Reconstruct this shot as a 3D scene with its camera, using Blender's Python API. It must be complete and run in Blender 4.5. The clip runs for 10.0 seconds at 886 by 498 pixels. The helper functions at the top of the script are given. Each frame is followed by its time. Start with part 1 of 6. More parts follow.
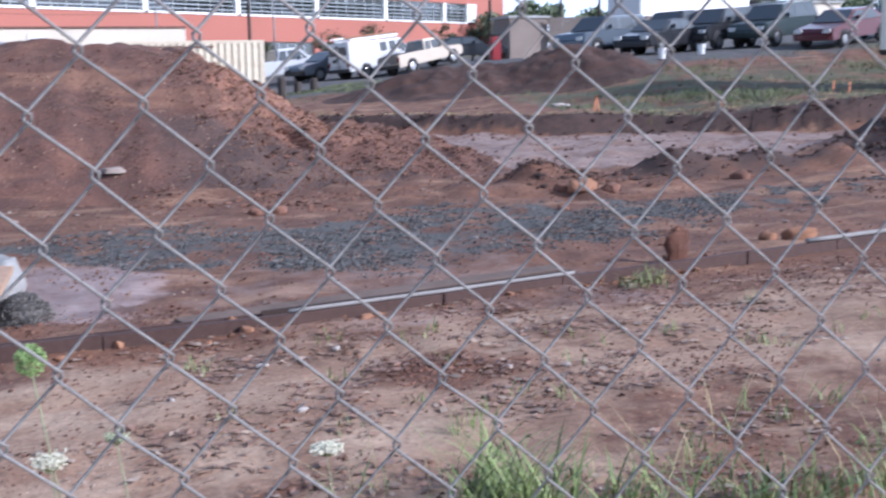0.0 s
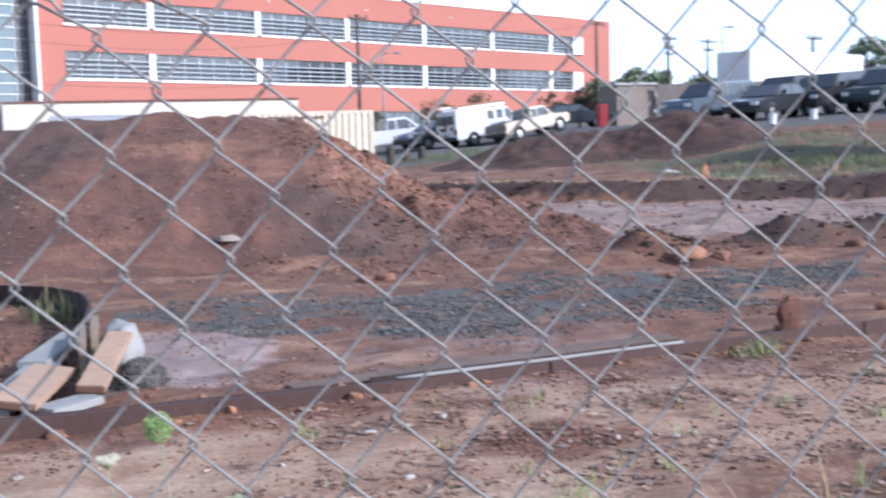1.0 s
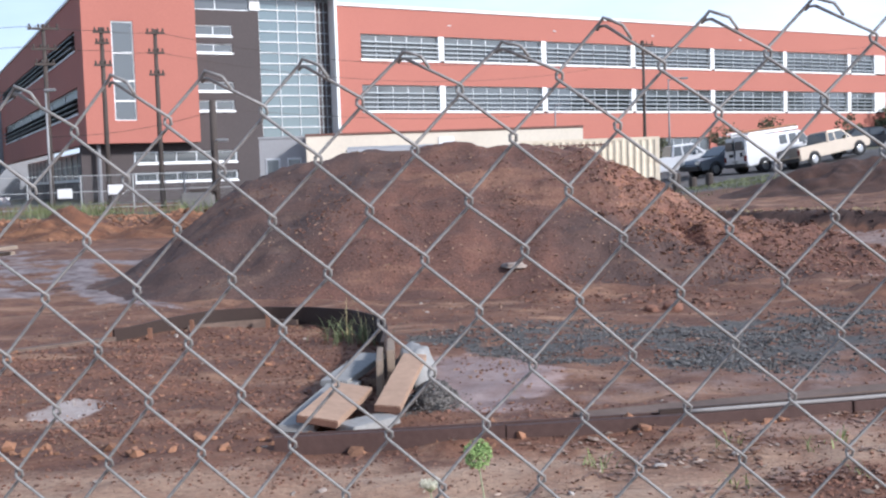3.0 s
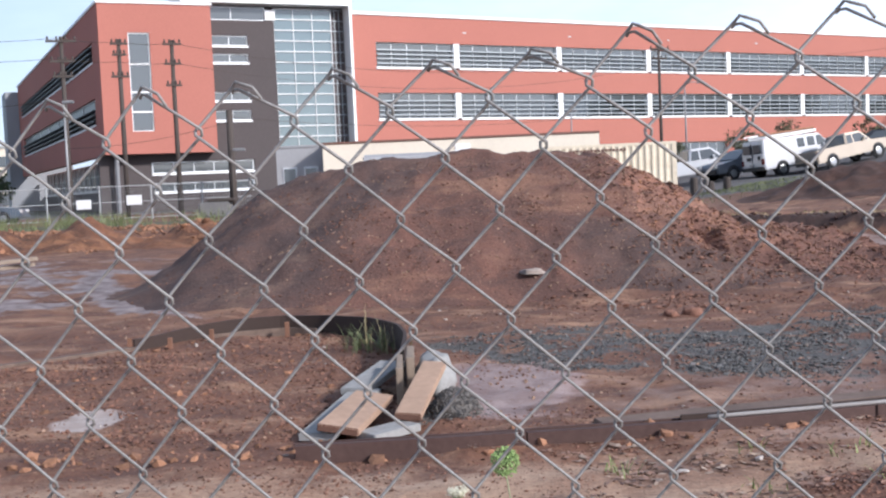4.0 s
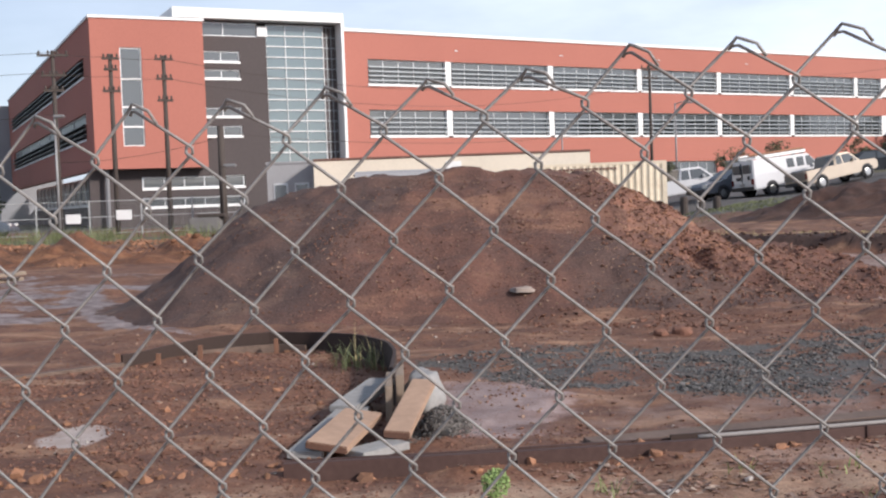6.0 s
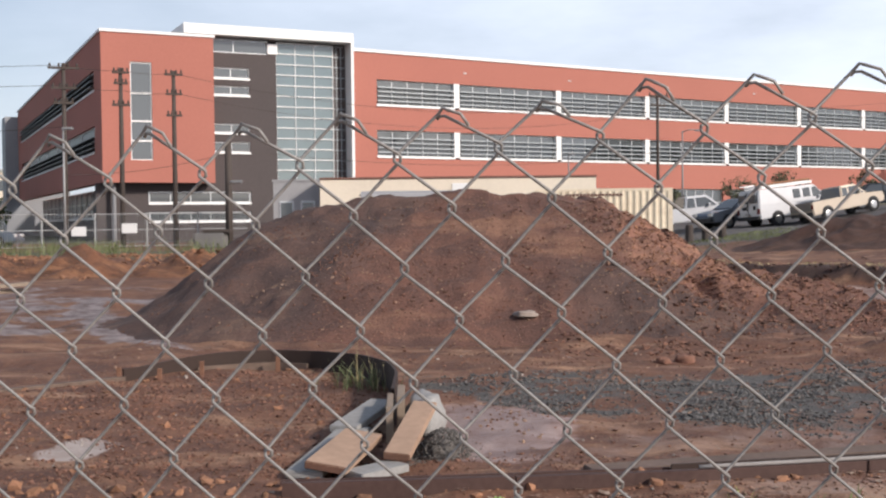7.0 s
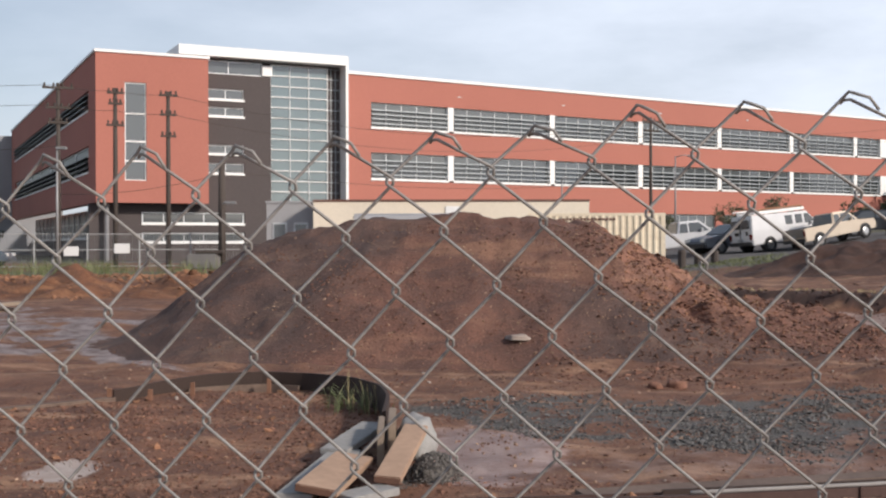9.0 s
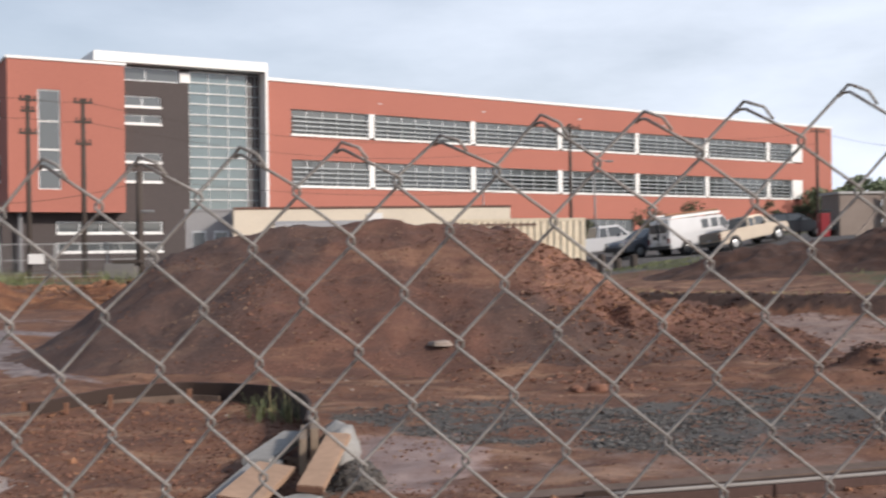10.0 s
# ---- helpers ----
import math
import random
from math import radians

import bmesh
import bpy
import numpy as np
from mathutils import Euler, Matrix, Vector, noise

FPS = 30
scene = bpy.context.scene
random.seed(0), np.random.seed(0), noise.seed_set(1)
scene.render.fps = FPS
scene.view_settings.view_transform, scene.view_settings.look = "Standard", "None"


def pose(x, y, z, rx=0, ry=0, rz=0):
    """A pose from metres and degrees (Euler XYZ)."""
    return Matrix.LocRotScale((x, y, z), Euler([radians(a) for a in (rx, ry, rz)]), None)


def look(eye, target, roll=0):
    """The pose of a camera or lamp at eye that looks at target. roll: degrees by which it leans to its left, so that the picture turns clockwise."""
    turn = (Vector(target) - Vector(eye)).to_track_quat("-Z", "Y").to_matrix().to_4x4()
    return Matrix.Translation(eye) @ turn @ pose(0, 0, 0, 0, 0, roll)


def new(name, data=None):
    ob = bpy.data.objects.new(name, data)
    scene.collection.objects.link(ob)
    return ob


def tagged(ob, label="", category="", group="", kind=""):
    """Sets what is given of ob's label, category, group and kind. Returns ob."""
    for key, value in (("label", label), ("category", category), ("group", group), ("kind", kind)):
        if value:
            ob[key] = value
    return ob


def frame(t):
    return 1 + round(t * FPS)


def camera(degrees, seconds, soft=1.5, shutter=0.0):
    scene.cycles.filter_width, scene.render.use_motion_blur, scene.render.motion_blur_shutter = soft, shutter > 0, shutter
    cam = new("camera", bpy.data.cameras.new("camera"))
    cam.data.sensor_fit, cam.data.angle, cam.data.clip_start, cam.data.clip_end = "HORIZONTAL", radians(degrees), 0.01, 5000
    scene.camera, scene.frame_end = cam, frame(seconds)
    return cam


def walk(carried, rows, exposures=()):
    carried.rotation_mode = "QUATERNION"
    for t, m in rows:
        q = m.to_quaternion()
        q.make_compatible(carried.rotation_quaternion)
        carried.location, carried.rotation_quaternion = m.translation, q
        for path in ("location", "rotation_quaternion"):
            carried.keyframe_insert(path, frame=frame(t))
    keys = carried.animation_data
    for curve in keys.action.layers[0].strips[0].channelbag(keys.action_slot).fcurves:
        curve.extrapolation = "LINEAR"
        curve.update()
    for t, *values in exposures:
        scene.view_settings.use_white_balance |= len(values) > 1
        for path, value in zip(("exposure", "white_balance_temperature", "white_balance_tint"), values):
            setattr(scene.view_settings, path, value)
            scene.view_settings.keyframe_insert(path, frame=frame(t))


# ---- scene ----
cam = camera(42.85, 10.0, soft=2.25, shutter=0.3)
PATH = [
    (0.0, pose(0.0812, 0.0422, 1.5595, 81.004, 0.971, -19.916)),
    (0.3, look((0.0868, 0.0242, 1.5618), (0.8361, 1.8585, 1.2900), -1.297)),
    (0.5, pose(0.0883, 0.0137, 1.5648, 82.734, 1.372, -22.120)),
    (1.0, pose(0.0651, -0.0035, 1.5772, 84.496, 1.489, -14.536)),
    (1.5, pose(0.0460, -0.0085, 1.5821, 85.326, 1.688, -7.816)),
    (2.0, pose(0.0322, -0.0100, 1.5851, 85.559, 1.722, -3.502)),
    (2.5, pose(0.0243, -0.0118, 1.5889, 86.346, 1.814, -1.642)),
    (2.7, look((0.0213, -0.0117, 1.5898), (0.0496, 1.9838, 1.4588), -1.851)),
    (3.8, look((0.0068, -0.0106, 1.5913), (-0.0127, 1.9858, 1.4729), -2.313)),
    (4.0, pose(0.0063, -0.0105, 1.5917, 86.684, 2.599, 0.570)),
    (4.5, pose(0.0067, -0.0128, 1.5930, 87.141, 3.564, 0.857)),
    (5.0, pose(0.0091, -0.0087, 1.5932, 87.590, 3.530, 0.618)),
    (5.2, look((0.0087, -0.0065, 1.5932), (-0.0134, 1.9915, 1.5072), -3.359)),
    (6.3, look((0.0020, 0.0017, 1.5950), (-0.0032, 1.9999, 1.5102), -1.631)),
    (6.5, pose(0.0007, 0.0025, 1.5959, 87.811, 1.310, 0.146)),
    (7.0, pose(-0.0009, 0.0035, 1.6000, 88.637, 0.663, 0.354)),
    (7.5, pose(-0.0007, 0.0028, 1.5996, 89.268, 0.591, 0.168)),
    (8.0, pose(-0.0012, 0.0030, 1.6003, 89.542, 0.416, 0.104)),
    (8.5, pose(0.0008, 0.0018, 1.6006, 89.740, 0.350, 0.383)),
    (9.0, pose(0.0000, 0.0000, 1.6000, 89.801, 0.150, -0.000)),
    (9.5, pose(0.0012, -0.0029, 1.6000, 89.878, 0.663, 0.026)),
    (9.8, look((0.0060, -0.0048, 1.6008), (0.0499, 1.9947, 1.5957), -0.825)),
    (10.0, pose(0.0108, -0.0060, 1.6018, 90.095, 0.773, -3.937)),
]
EXPOSURES = [(0.0, 0.44, 5120, 14), (0.5, 0.57, 5120, 14), (1.0, 0.60, 5180, 12), (1.5, 0.53, 5220, 10), (2.5, 0.34, 5380, 10), (4.0, 0.33, 5600, 11), (5.0, 0.19, 5780, 12), (6.5, 0.08, 6180, 12),
             (8.0, -0.08, 6350, 11), (10.0, -0.1, 6350, 11)]
walk(cam, PATH, EXPOSURES)

# ---- sky, sun ----
world = bpy.data.worlds.new("sky")
scene.world = world
world.use_nodes = True
wn, wl = world.node_tree.nodes, world.node_tree.links
SUN_AZ, SUN_EL = 127.0, 27.0      # degrees clockwise from +y, and above the horizon
sky = wn.new("ShaderNodeTexSky")
sky.sky_type = "NISHITA"
sky.sun_disc = False
sky.sun_elevation, sky.sun_rotation = radians(SUN_EL), radians(SUN_AZ)
sky.air_density, sky.dust_density, sky.ozone_density = 1.0, 2.0, 1.0
coord = wn.new("ShaderNodeTexCoord")
stretch = wn.new("ShaderNodeMapping")
stretch.inputs["Scale"].default_value = (1.0, 1.0, 3.2)
wl.new(coord.outputs["Generated"], stretch.inputs["Vector"])
cloud = wn.new("ShaderNodeTexNoise")
cloud.inputs["Scale"].default_value, cloud.inputs["Detail"].default_value, cloud.inputs["Roughness"].default_value = 2.6, 6, 0.55
wl.new(stretch.outputs["Vector"], cloud.inputs["Vector"])
cover = wn.new("ShaderNodeValToRGB")
cover.color_ramp.elements[0].position, cover.color_ramp.elements[1].position = 0.30, 0.72
cover.color_ramp.elements[0].color, cover.color_ramp.elements[1].color = (0.42, 0.42, 0.42, 1), (0.92, 0.92, 0.92, 1)
wl.new(cloud.outputs["Fac"], cover.inputs["Fac"])
cloudy = wn.new("ShaderNodeMix")
cloudy.data_type = "RGBA"
cloudy.inputs["B"].default_value = (12.4, 13.2, 14.6, 1)
split = wn.new("ShaderNodeSeparateXYZ")
wl.new(coord.outputs["Generated"], split.inputs["Vector"])
thin = wn.new("ShaderNodeMapRange")       # haze and cloud lie low, the zenith is clear
thin.inputs["From Min"].default_value, thin.inputs["From Max"].default_value = 0.15, 0.75
thin.inputs["To Min"].default_value, thin.inputs["To Max"].default_value = 1.0, 0.25
wl.new(split.outputs["Z"], thin.inputs["Value"])
amount = wn.new("ShaderNodeMath")
amount.operation = "MULTIPLY"
wl.new(cover.outputs["Color"], amount.inputs[0])
wl.new(thin.outputs["Result"], amount.inputs[1])
bank_side = wn.new("ShaderNodeMapRange")       # the cloud thickens towards the east
bank_side.inputs["From Min"].default_value, bank_side.inputs["From Max"].default_value = -0.40, 0.40
bank_side.inputs["To Min"].default_value, bank_side.inputs["To Max"].default_value = 0.55, 1.15
wl.new(split.outputs["X"], bank_side.inputs["Value"])
covered = wn.new("ShaderNodeMath")
covered.operation = "MULTIPLY"
covered.use_clamp = True
wl.new(amount.outputs[0], covered.inputs[0])
wl.new(bank_side.outputs["Result"], covered.inputs[1])
wl.new(covered.outputs[0], cloudy.inputs["Factor"])
wl.new(sky.outputs["Color"], cloudy.inputs["A"])
wn["Background"].inputs["Strength"].default_value = 0.09
wl.new(cloudy.outputs["Result"], wn["Background"].inputs["Color"])

sun_data = bpy.data.lights.new("sun", "SUN")
sun_data.energy, sun_data.angle, sun_data.color = 4.2, radians(5), (1.0, 0.88, 0.76)
sun = new("sun", sun_data)
sun.matrix_world = look((60 * math.sin(radians(SUN_AZ)), 60 * math.cos(radians(SUN_AZ)), 60 * math.tan(radians(SUN_EL))), (0, 0, 0))


# ---- materials ----
def node_mat(name):
    m = bpy.data.materials.new(name)
    m.use_nodes = True
    return m, m.node_tree.nodes, m.node_tree.links, m.node_tree.nodes["Principled BSDF"]


def surface(name, colour, rough=0.7, metal=0.0, vary=0.25, grain=40.0, stain=1.5, bump=0.15, other=None, island=0.0, depth=0.01):
    """A worn opaque surface: fine grain, broad stains, relief; island: how much loose pieces differ."""
    m, n, l, b = node_mat(name)
    co = n.new("ShaderNodeTexCoord")
    fine, broad = n.new("ShaderNodeTexNoise"), n.new("ShaderNodeTexNoise")
    fine.inputs["Scale"].default_value, fine.inputs["Detail"].default_value = grain, 5
    broad.inputs["Scale"].default_value, broad.inputs["Detail"].default_value = stain, 4
    l.new(co.outputs["Object"], fine.inputs["Vector"])
    l.new(co.outputs["Object"], broad.inputs["Vector"])
    add = n.new("ShaderNodeMath")
    add.operation = "MULTIPLY_ADD"
    add.inputs[1].default_value = 0.5
    half = n.new("ShaderNodeMath")
    half.operation = "MULTIPLY"
    half.inputs[1].default_value = 0.5
    l.new(fine.outputs["Fac"], half.inputs[0])
    l.new(broad.outputs["Fac"], add.inputs[0])
    l.new(half.outputs[0], add.inputs[2])
    source = add.outputs[0]
    if island:
        geo = n.new("ShaderNodeNewGeometry")
        mixi = n.new("ShaderNodeMath")
        mixi.operation = "MULTIPLY_ADD"
        mixi.inputs[1].default_value = island
        l.new(geo.outputs["Random Per Island"], mixi.inputs[0])
        l.new(add.outputs[0], mixi.inputs[2])
        off = n.new("ShaderNodeMath")
        off.operation = "SUBTRACT"
        off.inputs[1].default_value = island / 2
        l.new(mixi.outputs[0], off.inputs[0])
        source = off.outputs[0]
    ramp = n.new("ShaderNodeValToRGB")
    ramp.color_ramp.elements[0].position, ramp.color_ramp.elements[1].position = 0.3, 0.7
    lo = other or tuple(c * (1 - vary) for c in colour)
    hi = tuple(min(1, c * (1 + vary * 0.8)) for c in colour)
    ramp.color_ramp.elements[0].color, ramp.color_ramp.elements[1].color = (*lo, 1), (*hi, 1)
    l.new(source, ramp.inputs["Fac"])
    l.new(ramp.outputs["Color"], b.inputs["Base Color"])
    b.inputs["Roughness"].default_value, b.inputs["Metallic"].default_value = rough, metal
    if bump:
        bp = n.new("ShaderNodeBump")
        bp.inputs["Strength"].default_value, bp.inputs["Distance"].default_value = bump, depth
        l.new(fine.outputs["Fac"], bp.inputs["Height"])
        l.new(bp.outputs["Normal"], b.inputs["Normal"])
    return m


def glass(name, tint=(0.085, 0.095, 0.10), rough=0.06):
    """Window glass seen from outside by day: dark room behind, strong sky reflection."""
    m, n, l, b = node_mat(name)
    co, no, bp = n.new("ShaderNodeTexCoord"), n.new("ShaderNodeTexNoise"), n.new("ShaderNodeBump")
    no.inputs["Scale"].default_value = 0.6
    bp.inputs["Strength"].default_value, bp.inputs["Distance"].default_value = 0.05, 0.05
    l.new(co.outputs["Object"], no.inputs["Vector"])
    l.new(no.outputs["Fac"], bp.inputs["Height"])
    l.new(bp.outputs["Normal"], b.inputs["Normal"])
    b.inputs["Base Color"].default_value = (*tint, 1)
    b.inputs["Roughness"].default_value, b.inputs["IOR"].default_value = rough, 1.65
    b.inputs["Specular IOR Level"].default_value = 0.9
    return m


def earth(name, dark, mid, pale, patch=0.55, pebble=55.0, depth=0.05):
    """Bare soil: two tones in patches, pale dry streaks, crumbs and pebbles, rough relief."""
    m, n, l, b = node_mat(name)
    l.new(earth_colour(n, l, b, dark, mid, pale, patch, pebble, depth), b.inputs["Base Color"])
    b.inputs["Roughness"].default_value = 0.95
    return m


def earth_colour(n, l, b, dark, mid, pale, patch=0.55, pebble=55.0, depth=0.05):
    co = n.new("ShaderNodeTexCoord")

    def tex(scale, detail, distort=0.0, squash=None):
        t = n.new("ShaderNodeTexNoise")
        t.inputs["Scale"].default_value, t.inputs["Detail"].default_value, t.inputs["Roughness"].default_value, t.inputs["Distortion"].default_value = scale, detail, 0.62, distort
        if squash:
            mp = n.new("ShaderNodeMapping")
            mp.inputs["Scale"].default_value = squash
            l.new(co.outputs["Object"], mp.inputs["Vector"])
            l.new(mp.outputs["Vector"], t.inputs["Vector"])
        else:
            l.new(co.outputs["Object"], t.inputs["Vector"])
        return t.outputs["Fac"]

    def ramp(fac, p0, p1):
        r = n.new("ShaderNodeMapRange")
        r.inputs["From Min"].default_value, r.inputs["From Max"].default_value = p0, p1
        l.new(fac, r.inputs["Value"])
        return r.outputs["Result"]

    def mix(fac, a, c):
        mx = n.new("ShaderNodeMix")
        mx.data_type = "RGBA"
        for socket, v in (("Factor", fac), ("A", a), ("B", c)):
            if isinstance(v, tuple):
                mx.inputs[socket].default_value = (*v, 1)
            else:
                l.new(v, mx.inputs[socket])
        return mx.outputs["Result"]

    patches = tex(1.3, 8, 0.8)
    streaks = tex(1.1, 9, 0.4, (0.35, 1.6, 1.0))
    crumbs = tex(26, 6)
    colour = mix(ramp(patches, 0.40, 0.60), dark, mid)
    colour = mix(ramp(streaks, patch, patch + 0.12), colour, pale)
    vor = n.new("ShaderNodeTexVoronoi")
    vor.inputs["Scale"].default_value = pebble
    l.new(co.outputs["Object"], vor.inputs["Vector"])
    tone = n.new("ShaderNodeSeparateColor")
    l.new(vor.outputs["Color"], tone.inputs["Color"])
    some = ramp(tone.outputs["Red"], 0.80, 0.88)
    shape = ramp(vor.outputs["Distance"], 0.42, 0.30)
    peb = n.new("ShaderNodeMath")
    peb.operation = "MULTIPLY"
    l.new(some, peb.inputs[0])
    l.new(shape, peb.inputs[1])
    stone = mix(ramp(tone.outputs["Green"], 0.3, 0.9), tuple(c * 0.55 for c in dark), tuple(min(1, c * 1.35) for c in pale))
    colour = mix(peb.outputs[0], colour, stone)
    shade = n.new("ShaderNodeMix")
    shade.data_type, shade.blend_type = "RGBA", "MULTIPLY"
    shade.inputs["Factor"].default_value = 1.0
    l.new(colour, shade.inputs["A"])
    grey = n.new("ShaderNodeMapRange")
    grey.inputs["From Min"].default_value, grey.inputs["From Max"].default_value = 0.3, 0.7
    grey.inputs["To Min"].default_value, grey.inputs["To Max"].default_value = 0.72, 1.22
    l.new(crumbs, grey.inputs["Value"])
    l.new(grey.outputs["Result"], shade.inputs["B"])
    b1, b2, b3 = n.new("ShaderNodeBump"), n.new("ShaderNodeBump"), n.new("ShaderNodeBump")
    for bp, s, d, h in ((b1, 0.7, depth * 1.4, patches), (b2, 0.8, depth * 0.45, crumbs), (b3, 0.6, 0.012, peb.outputs[0])):
        bp.inputs["Strength"].default_value, bp.inputs["Distance"].default_value = s, d
        l.new(h, bp.inputs["Height"])
    l.new(b1.outputs["Normal"], b2.inputs["Normal"])
    l.new(b2.outputs["Normal"], b3.inputs["Normal"])
    l.new(b3.outputs["Normal"], b.inputs["Normal"])
    return shade.outputs["Result"]


M_wire = surface("galvanised_wire", (0.245, 0.236, 0.226), 0.6, 0.2, 0.35, 300, 12, 0.2, depth=0.0006)
M_stucco = surface("red_stucco", (0.385, 0.145, 0.109), 0.85, 0, 0.10, 8, 0.12, 0.1)
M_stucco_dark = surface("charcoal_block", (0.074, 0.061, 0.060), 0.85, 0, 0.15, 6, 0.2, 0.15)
M_white = surface("white_paint", (0.78, 0.78, 0.77), 0.5, 0, 0.06, 12, 0.5, 0.05)
M_alu = surface("aluminium_frame", (0.62, 0.64, 0.65), 0.4, 0.3, 0.1, 20, 0.5, 0.05)
# darker copy of louver_metal; the flank's shade is put into its colour
M_louver_shaded = surface("shaded_louver_metal", (0.075, 0.078, 0.085), 0.5, 0.3, 0.15, 20, 0.5, 0.05)
M_end_tower = surface("grey_cladding", (0.26, 0.27, 0.29), 0.6, 0.1, 0.1, 8, 0.4, 0.05)
M_mesh_pale = surface("pale_zinc_mesh", (0.36, 0.37, 0.37), 0.6, 0.1, 0.15, 40, 2, 0.05)
M_louver = surface("louver_metal", (0.34, 0.37, 0.39), 0.45, 0.3, 0.1, 20, 0.5, 0.05)
M_glass = glass("window_glass")
M_glass_green = glass("curtain_glass", (0.13, 0.18, 0.195), 0.08)
# window glass darkened and dulled; the flank's shade is put into its tint
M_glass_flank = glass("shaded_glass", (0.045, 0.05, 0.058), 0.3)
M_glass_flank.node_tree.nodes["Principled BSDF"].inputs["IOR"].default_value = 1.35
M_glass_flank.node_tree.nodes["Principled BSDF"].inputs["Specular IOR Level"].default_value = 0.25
M_roof = surface("roof_membrane", (0.45, 0.45, 0.44), 0.8, 0, 0.1, 6, 0.3, 0.05)
M_cream = surface("cream_stucco", (0.74, 0.66, 0.54), 0.85, 0, 0.08, 6, 0.3, 0.05)
M_cream_white = surface("pale_siding", (0.33, 0.33, 0.34), 0.7, 0, 0.08, 6, 0.4, 0.05)
M_brown_trim = surface("brown_trim", (0.16, 0.08, 0.06), 0.7, 0, 0.2, 10, 0.6, 0.05)
M_container = surface("cream_container_paint", (0.76, 0.68, 0.53), 0.55, 0, 0.12, 5, 0.8, 0.05, other=(0.64, 0.54, 0.40))
M_soil = earth("red_soil", (0.107, 0.0494, 0.0344), (0.153, 0.0646, 0.0396), (0.219, 0.1045, 0.0602), 0.54, 30)
M_heap = earth("heaped_soil", (0.100, 0.0535, 0.0425), (0.143, 0.0690, 0.0495), (0.200, 0.1060, 0.0710), 0.54, 30)


def fresh_clay(m):
    """Lays paler orange clay over a soil where the mesh says it has freshly slumped."""
    n, l = m.node_tree.nodes, m.node_tree.links
    b = n["Principled BSDF"]
    old = b.inputs["Base Color"].links[0].from_socket
    at, co, no = n.new("ShaderNodeAttribute"), n.new("ShaderNodeTexCoord"), n.new("ShaderNodeTexNoise")
    at.attribute_name = "fresh"
    no.inputs["Scale"].default_value, no.inputs["Detail"].default_value = 2.6, 8
    l.new(co.outputs["Object"], no.inputs["Vector"])
    mul, ramp, tint, mx = n.new("ShaderNodeMath"), n.new("ShaderNodeMapRange"), n.new("ShaderNodeMix"), n.new("ShaderNodeMix")
    mul.operation = "MULTIPLY"
    l.new(at.outputs["Fac"], mul.inputs[0])
    l.new(no.outputs["Fac"], mul.inputs[1])
    ramp.inputs["From Min"].default_value, ramp.inputs["From Max"].default_value = 0.22, 0.50
    l.new(mul.outputs[0], ramp.inputs["Value"])
    tint.data_type, tint.blend_type = "RGBA", "MULTIPLY"
    tint.inputs["Factor"].default_value = 1.0
    tint.inputs["B"].default_value = (1.75, 1.75, 1.65, 1)
    l.new(old, tint.inputs["A"])
    mx.data_type = "RGBA"
    l.new(ramp.outputs["Result"], mx.inputs["Factor"])
    l.new(old, mx.inputs["A"])
    l.new(tint.outputs["Result"], mx.inputs["B"])
    l.new(mx.outputs["Result"], b.inputs["Base Color"])


fresh_clay(M_heap)


def shade_heap(m):
    """Darkens and greys a heap's soil by the mesh's mask, mainly its shaded left side."""
    n, l = m.node_tree.nodes, m.node_tree.links
    b = n["Principled BSDF"]
    old = b.inputs["Base Color"].links[0].from_socket
    at, co, no = n.new("ShaderNodeAttribute"), n.new("ShaderNodeTexCoord"), n.new("ShaderNodeTexNoise")
    at.attribute_name = "heap_shade"
    no.inputs["Scale"].default_value, no.inputs["Detail"].default_value, no.inputs["Roughness"].default_value = 1.7, 9, 0.7
    l.new(co.outputs["Object"], no.inputs["Vector"])
    add, ramp, tint, mx = n.new("ShaderNodeMath"), n.new("ShaderNodeMapRange"), n.new("ShaderNodeMix"), n.new("ShaderNodeMix")
    add.operation = "ADD"
    l.new(at.outputs["Fac"], add.inputs[0])
    l.new(no.outputs["Fac"], add.inputs[1])
    ramp.inputs["From Min"].default_value, ramp.inputs["From Max"].default_value = 0.75, 1.15
    l.new(add.outputs[0], ramp.inputs["Value"])
    tint.data_type, tint.blend_type = "RGBA", "MULTIPLY"
    tint.inputs["Factor"].default_value = 1.0
    tint.inputs["B"].default_value = (0.74, 0.88, 0.98, 1)
    l.new(old, tint.inputs["A"])
    mx.data_type = "RGBA"
    l.new(ramp.outputs["Result"], mx.inputs["Factor"])
    l.new(old, mx.inputs["A"])
    l.new(tint.outputs["Result"], mx.inputs["B"])
    l.new(mx.outputs["Result"], b.inputs["Base Color"])


shade_heap(M_heap)
M_spoil = earth("grey_brown_spoil", (0.053, 0.0285, 0.0224), (0.080, 0.0408, 0.0301), (0.122, 0.0665, 0.0447), 0.58, 20)
M_clod = surface("red_clods", (0.160, 0.080, 0.055), 0.95, 0, 0.55, 30, 2, 0.6, island=0.4, depth=0.02)
M_clod_orange = surface("orange_clay_clods", (0.240, 0.122, 0.070), 0.95, 0, 0.4, 30, 2, 0.6, island=0.5, depth=0.02)
M_clod_dark = surface("dark_clods", (0.082, 0.046, 0.036), 0.95, 0, 0.5, 30, 2, 0.6, island=0.5, depth=0.02)
M_clay_ridge = earth("clay_ridge_soil", (0.102, 0.0494, 0.0310), (0.194, 0.0836, 0.0430), (0.275, 0.1330, 0.0688), 0.5, 12, 0.12)
M_gravel = surface("crushed_stone", (0.102, 0.098, 0.095), 0.9, 0, 0.5, 60, 3, 0.4, island=0.6, depth=0.006)
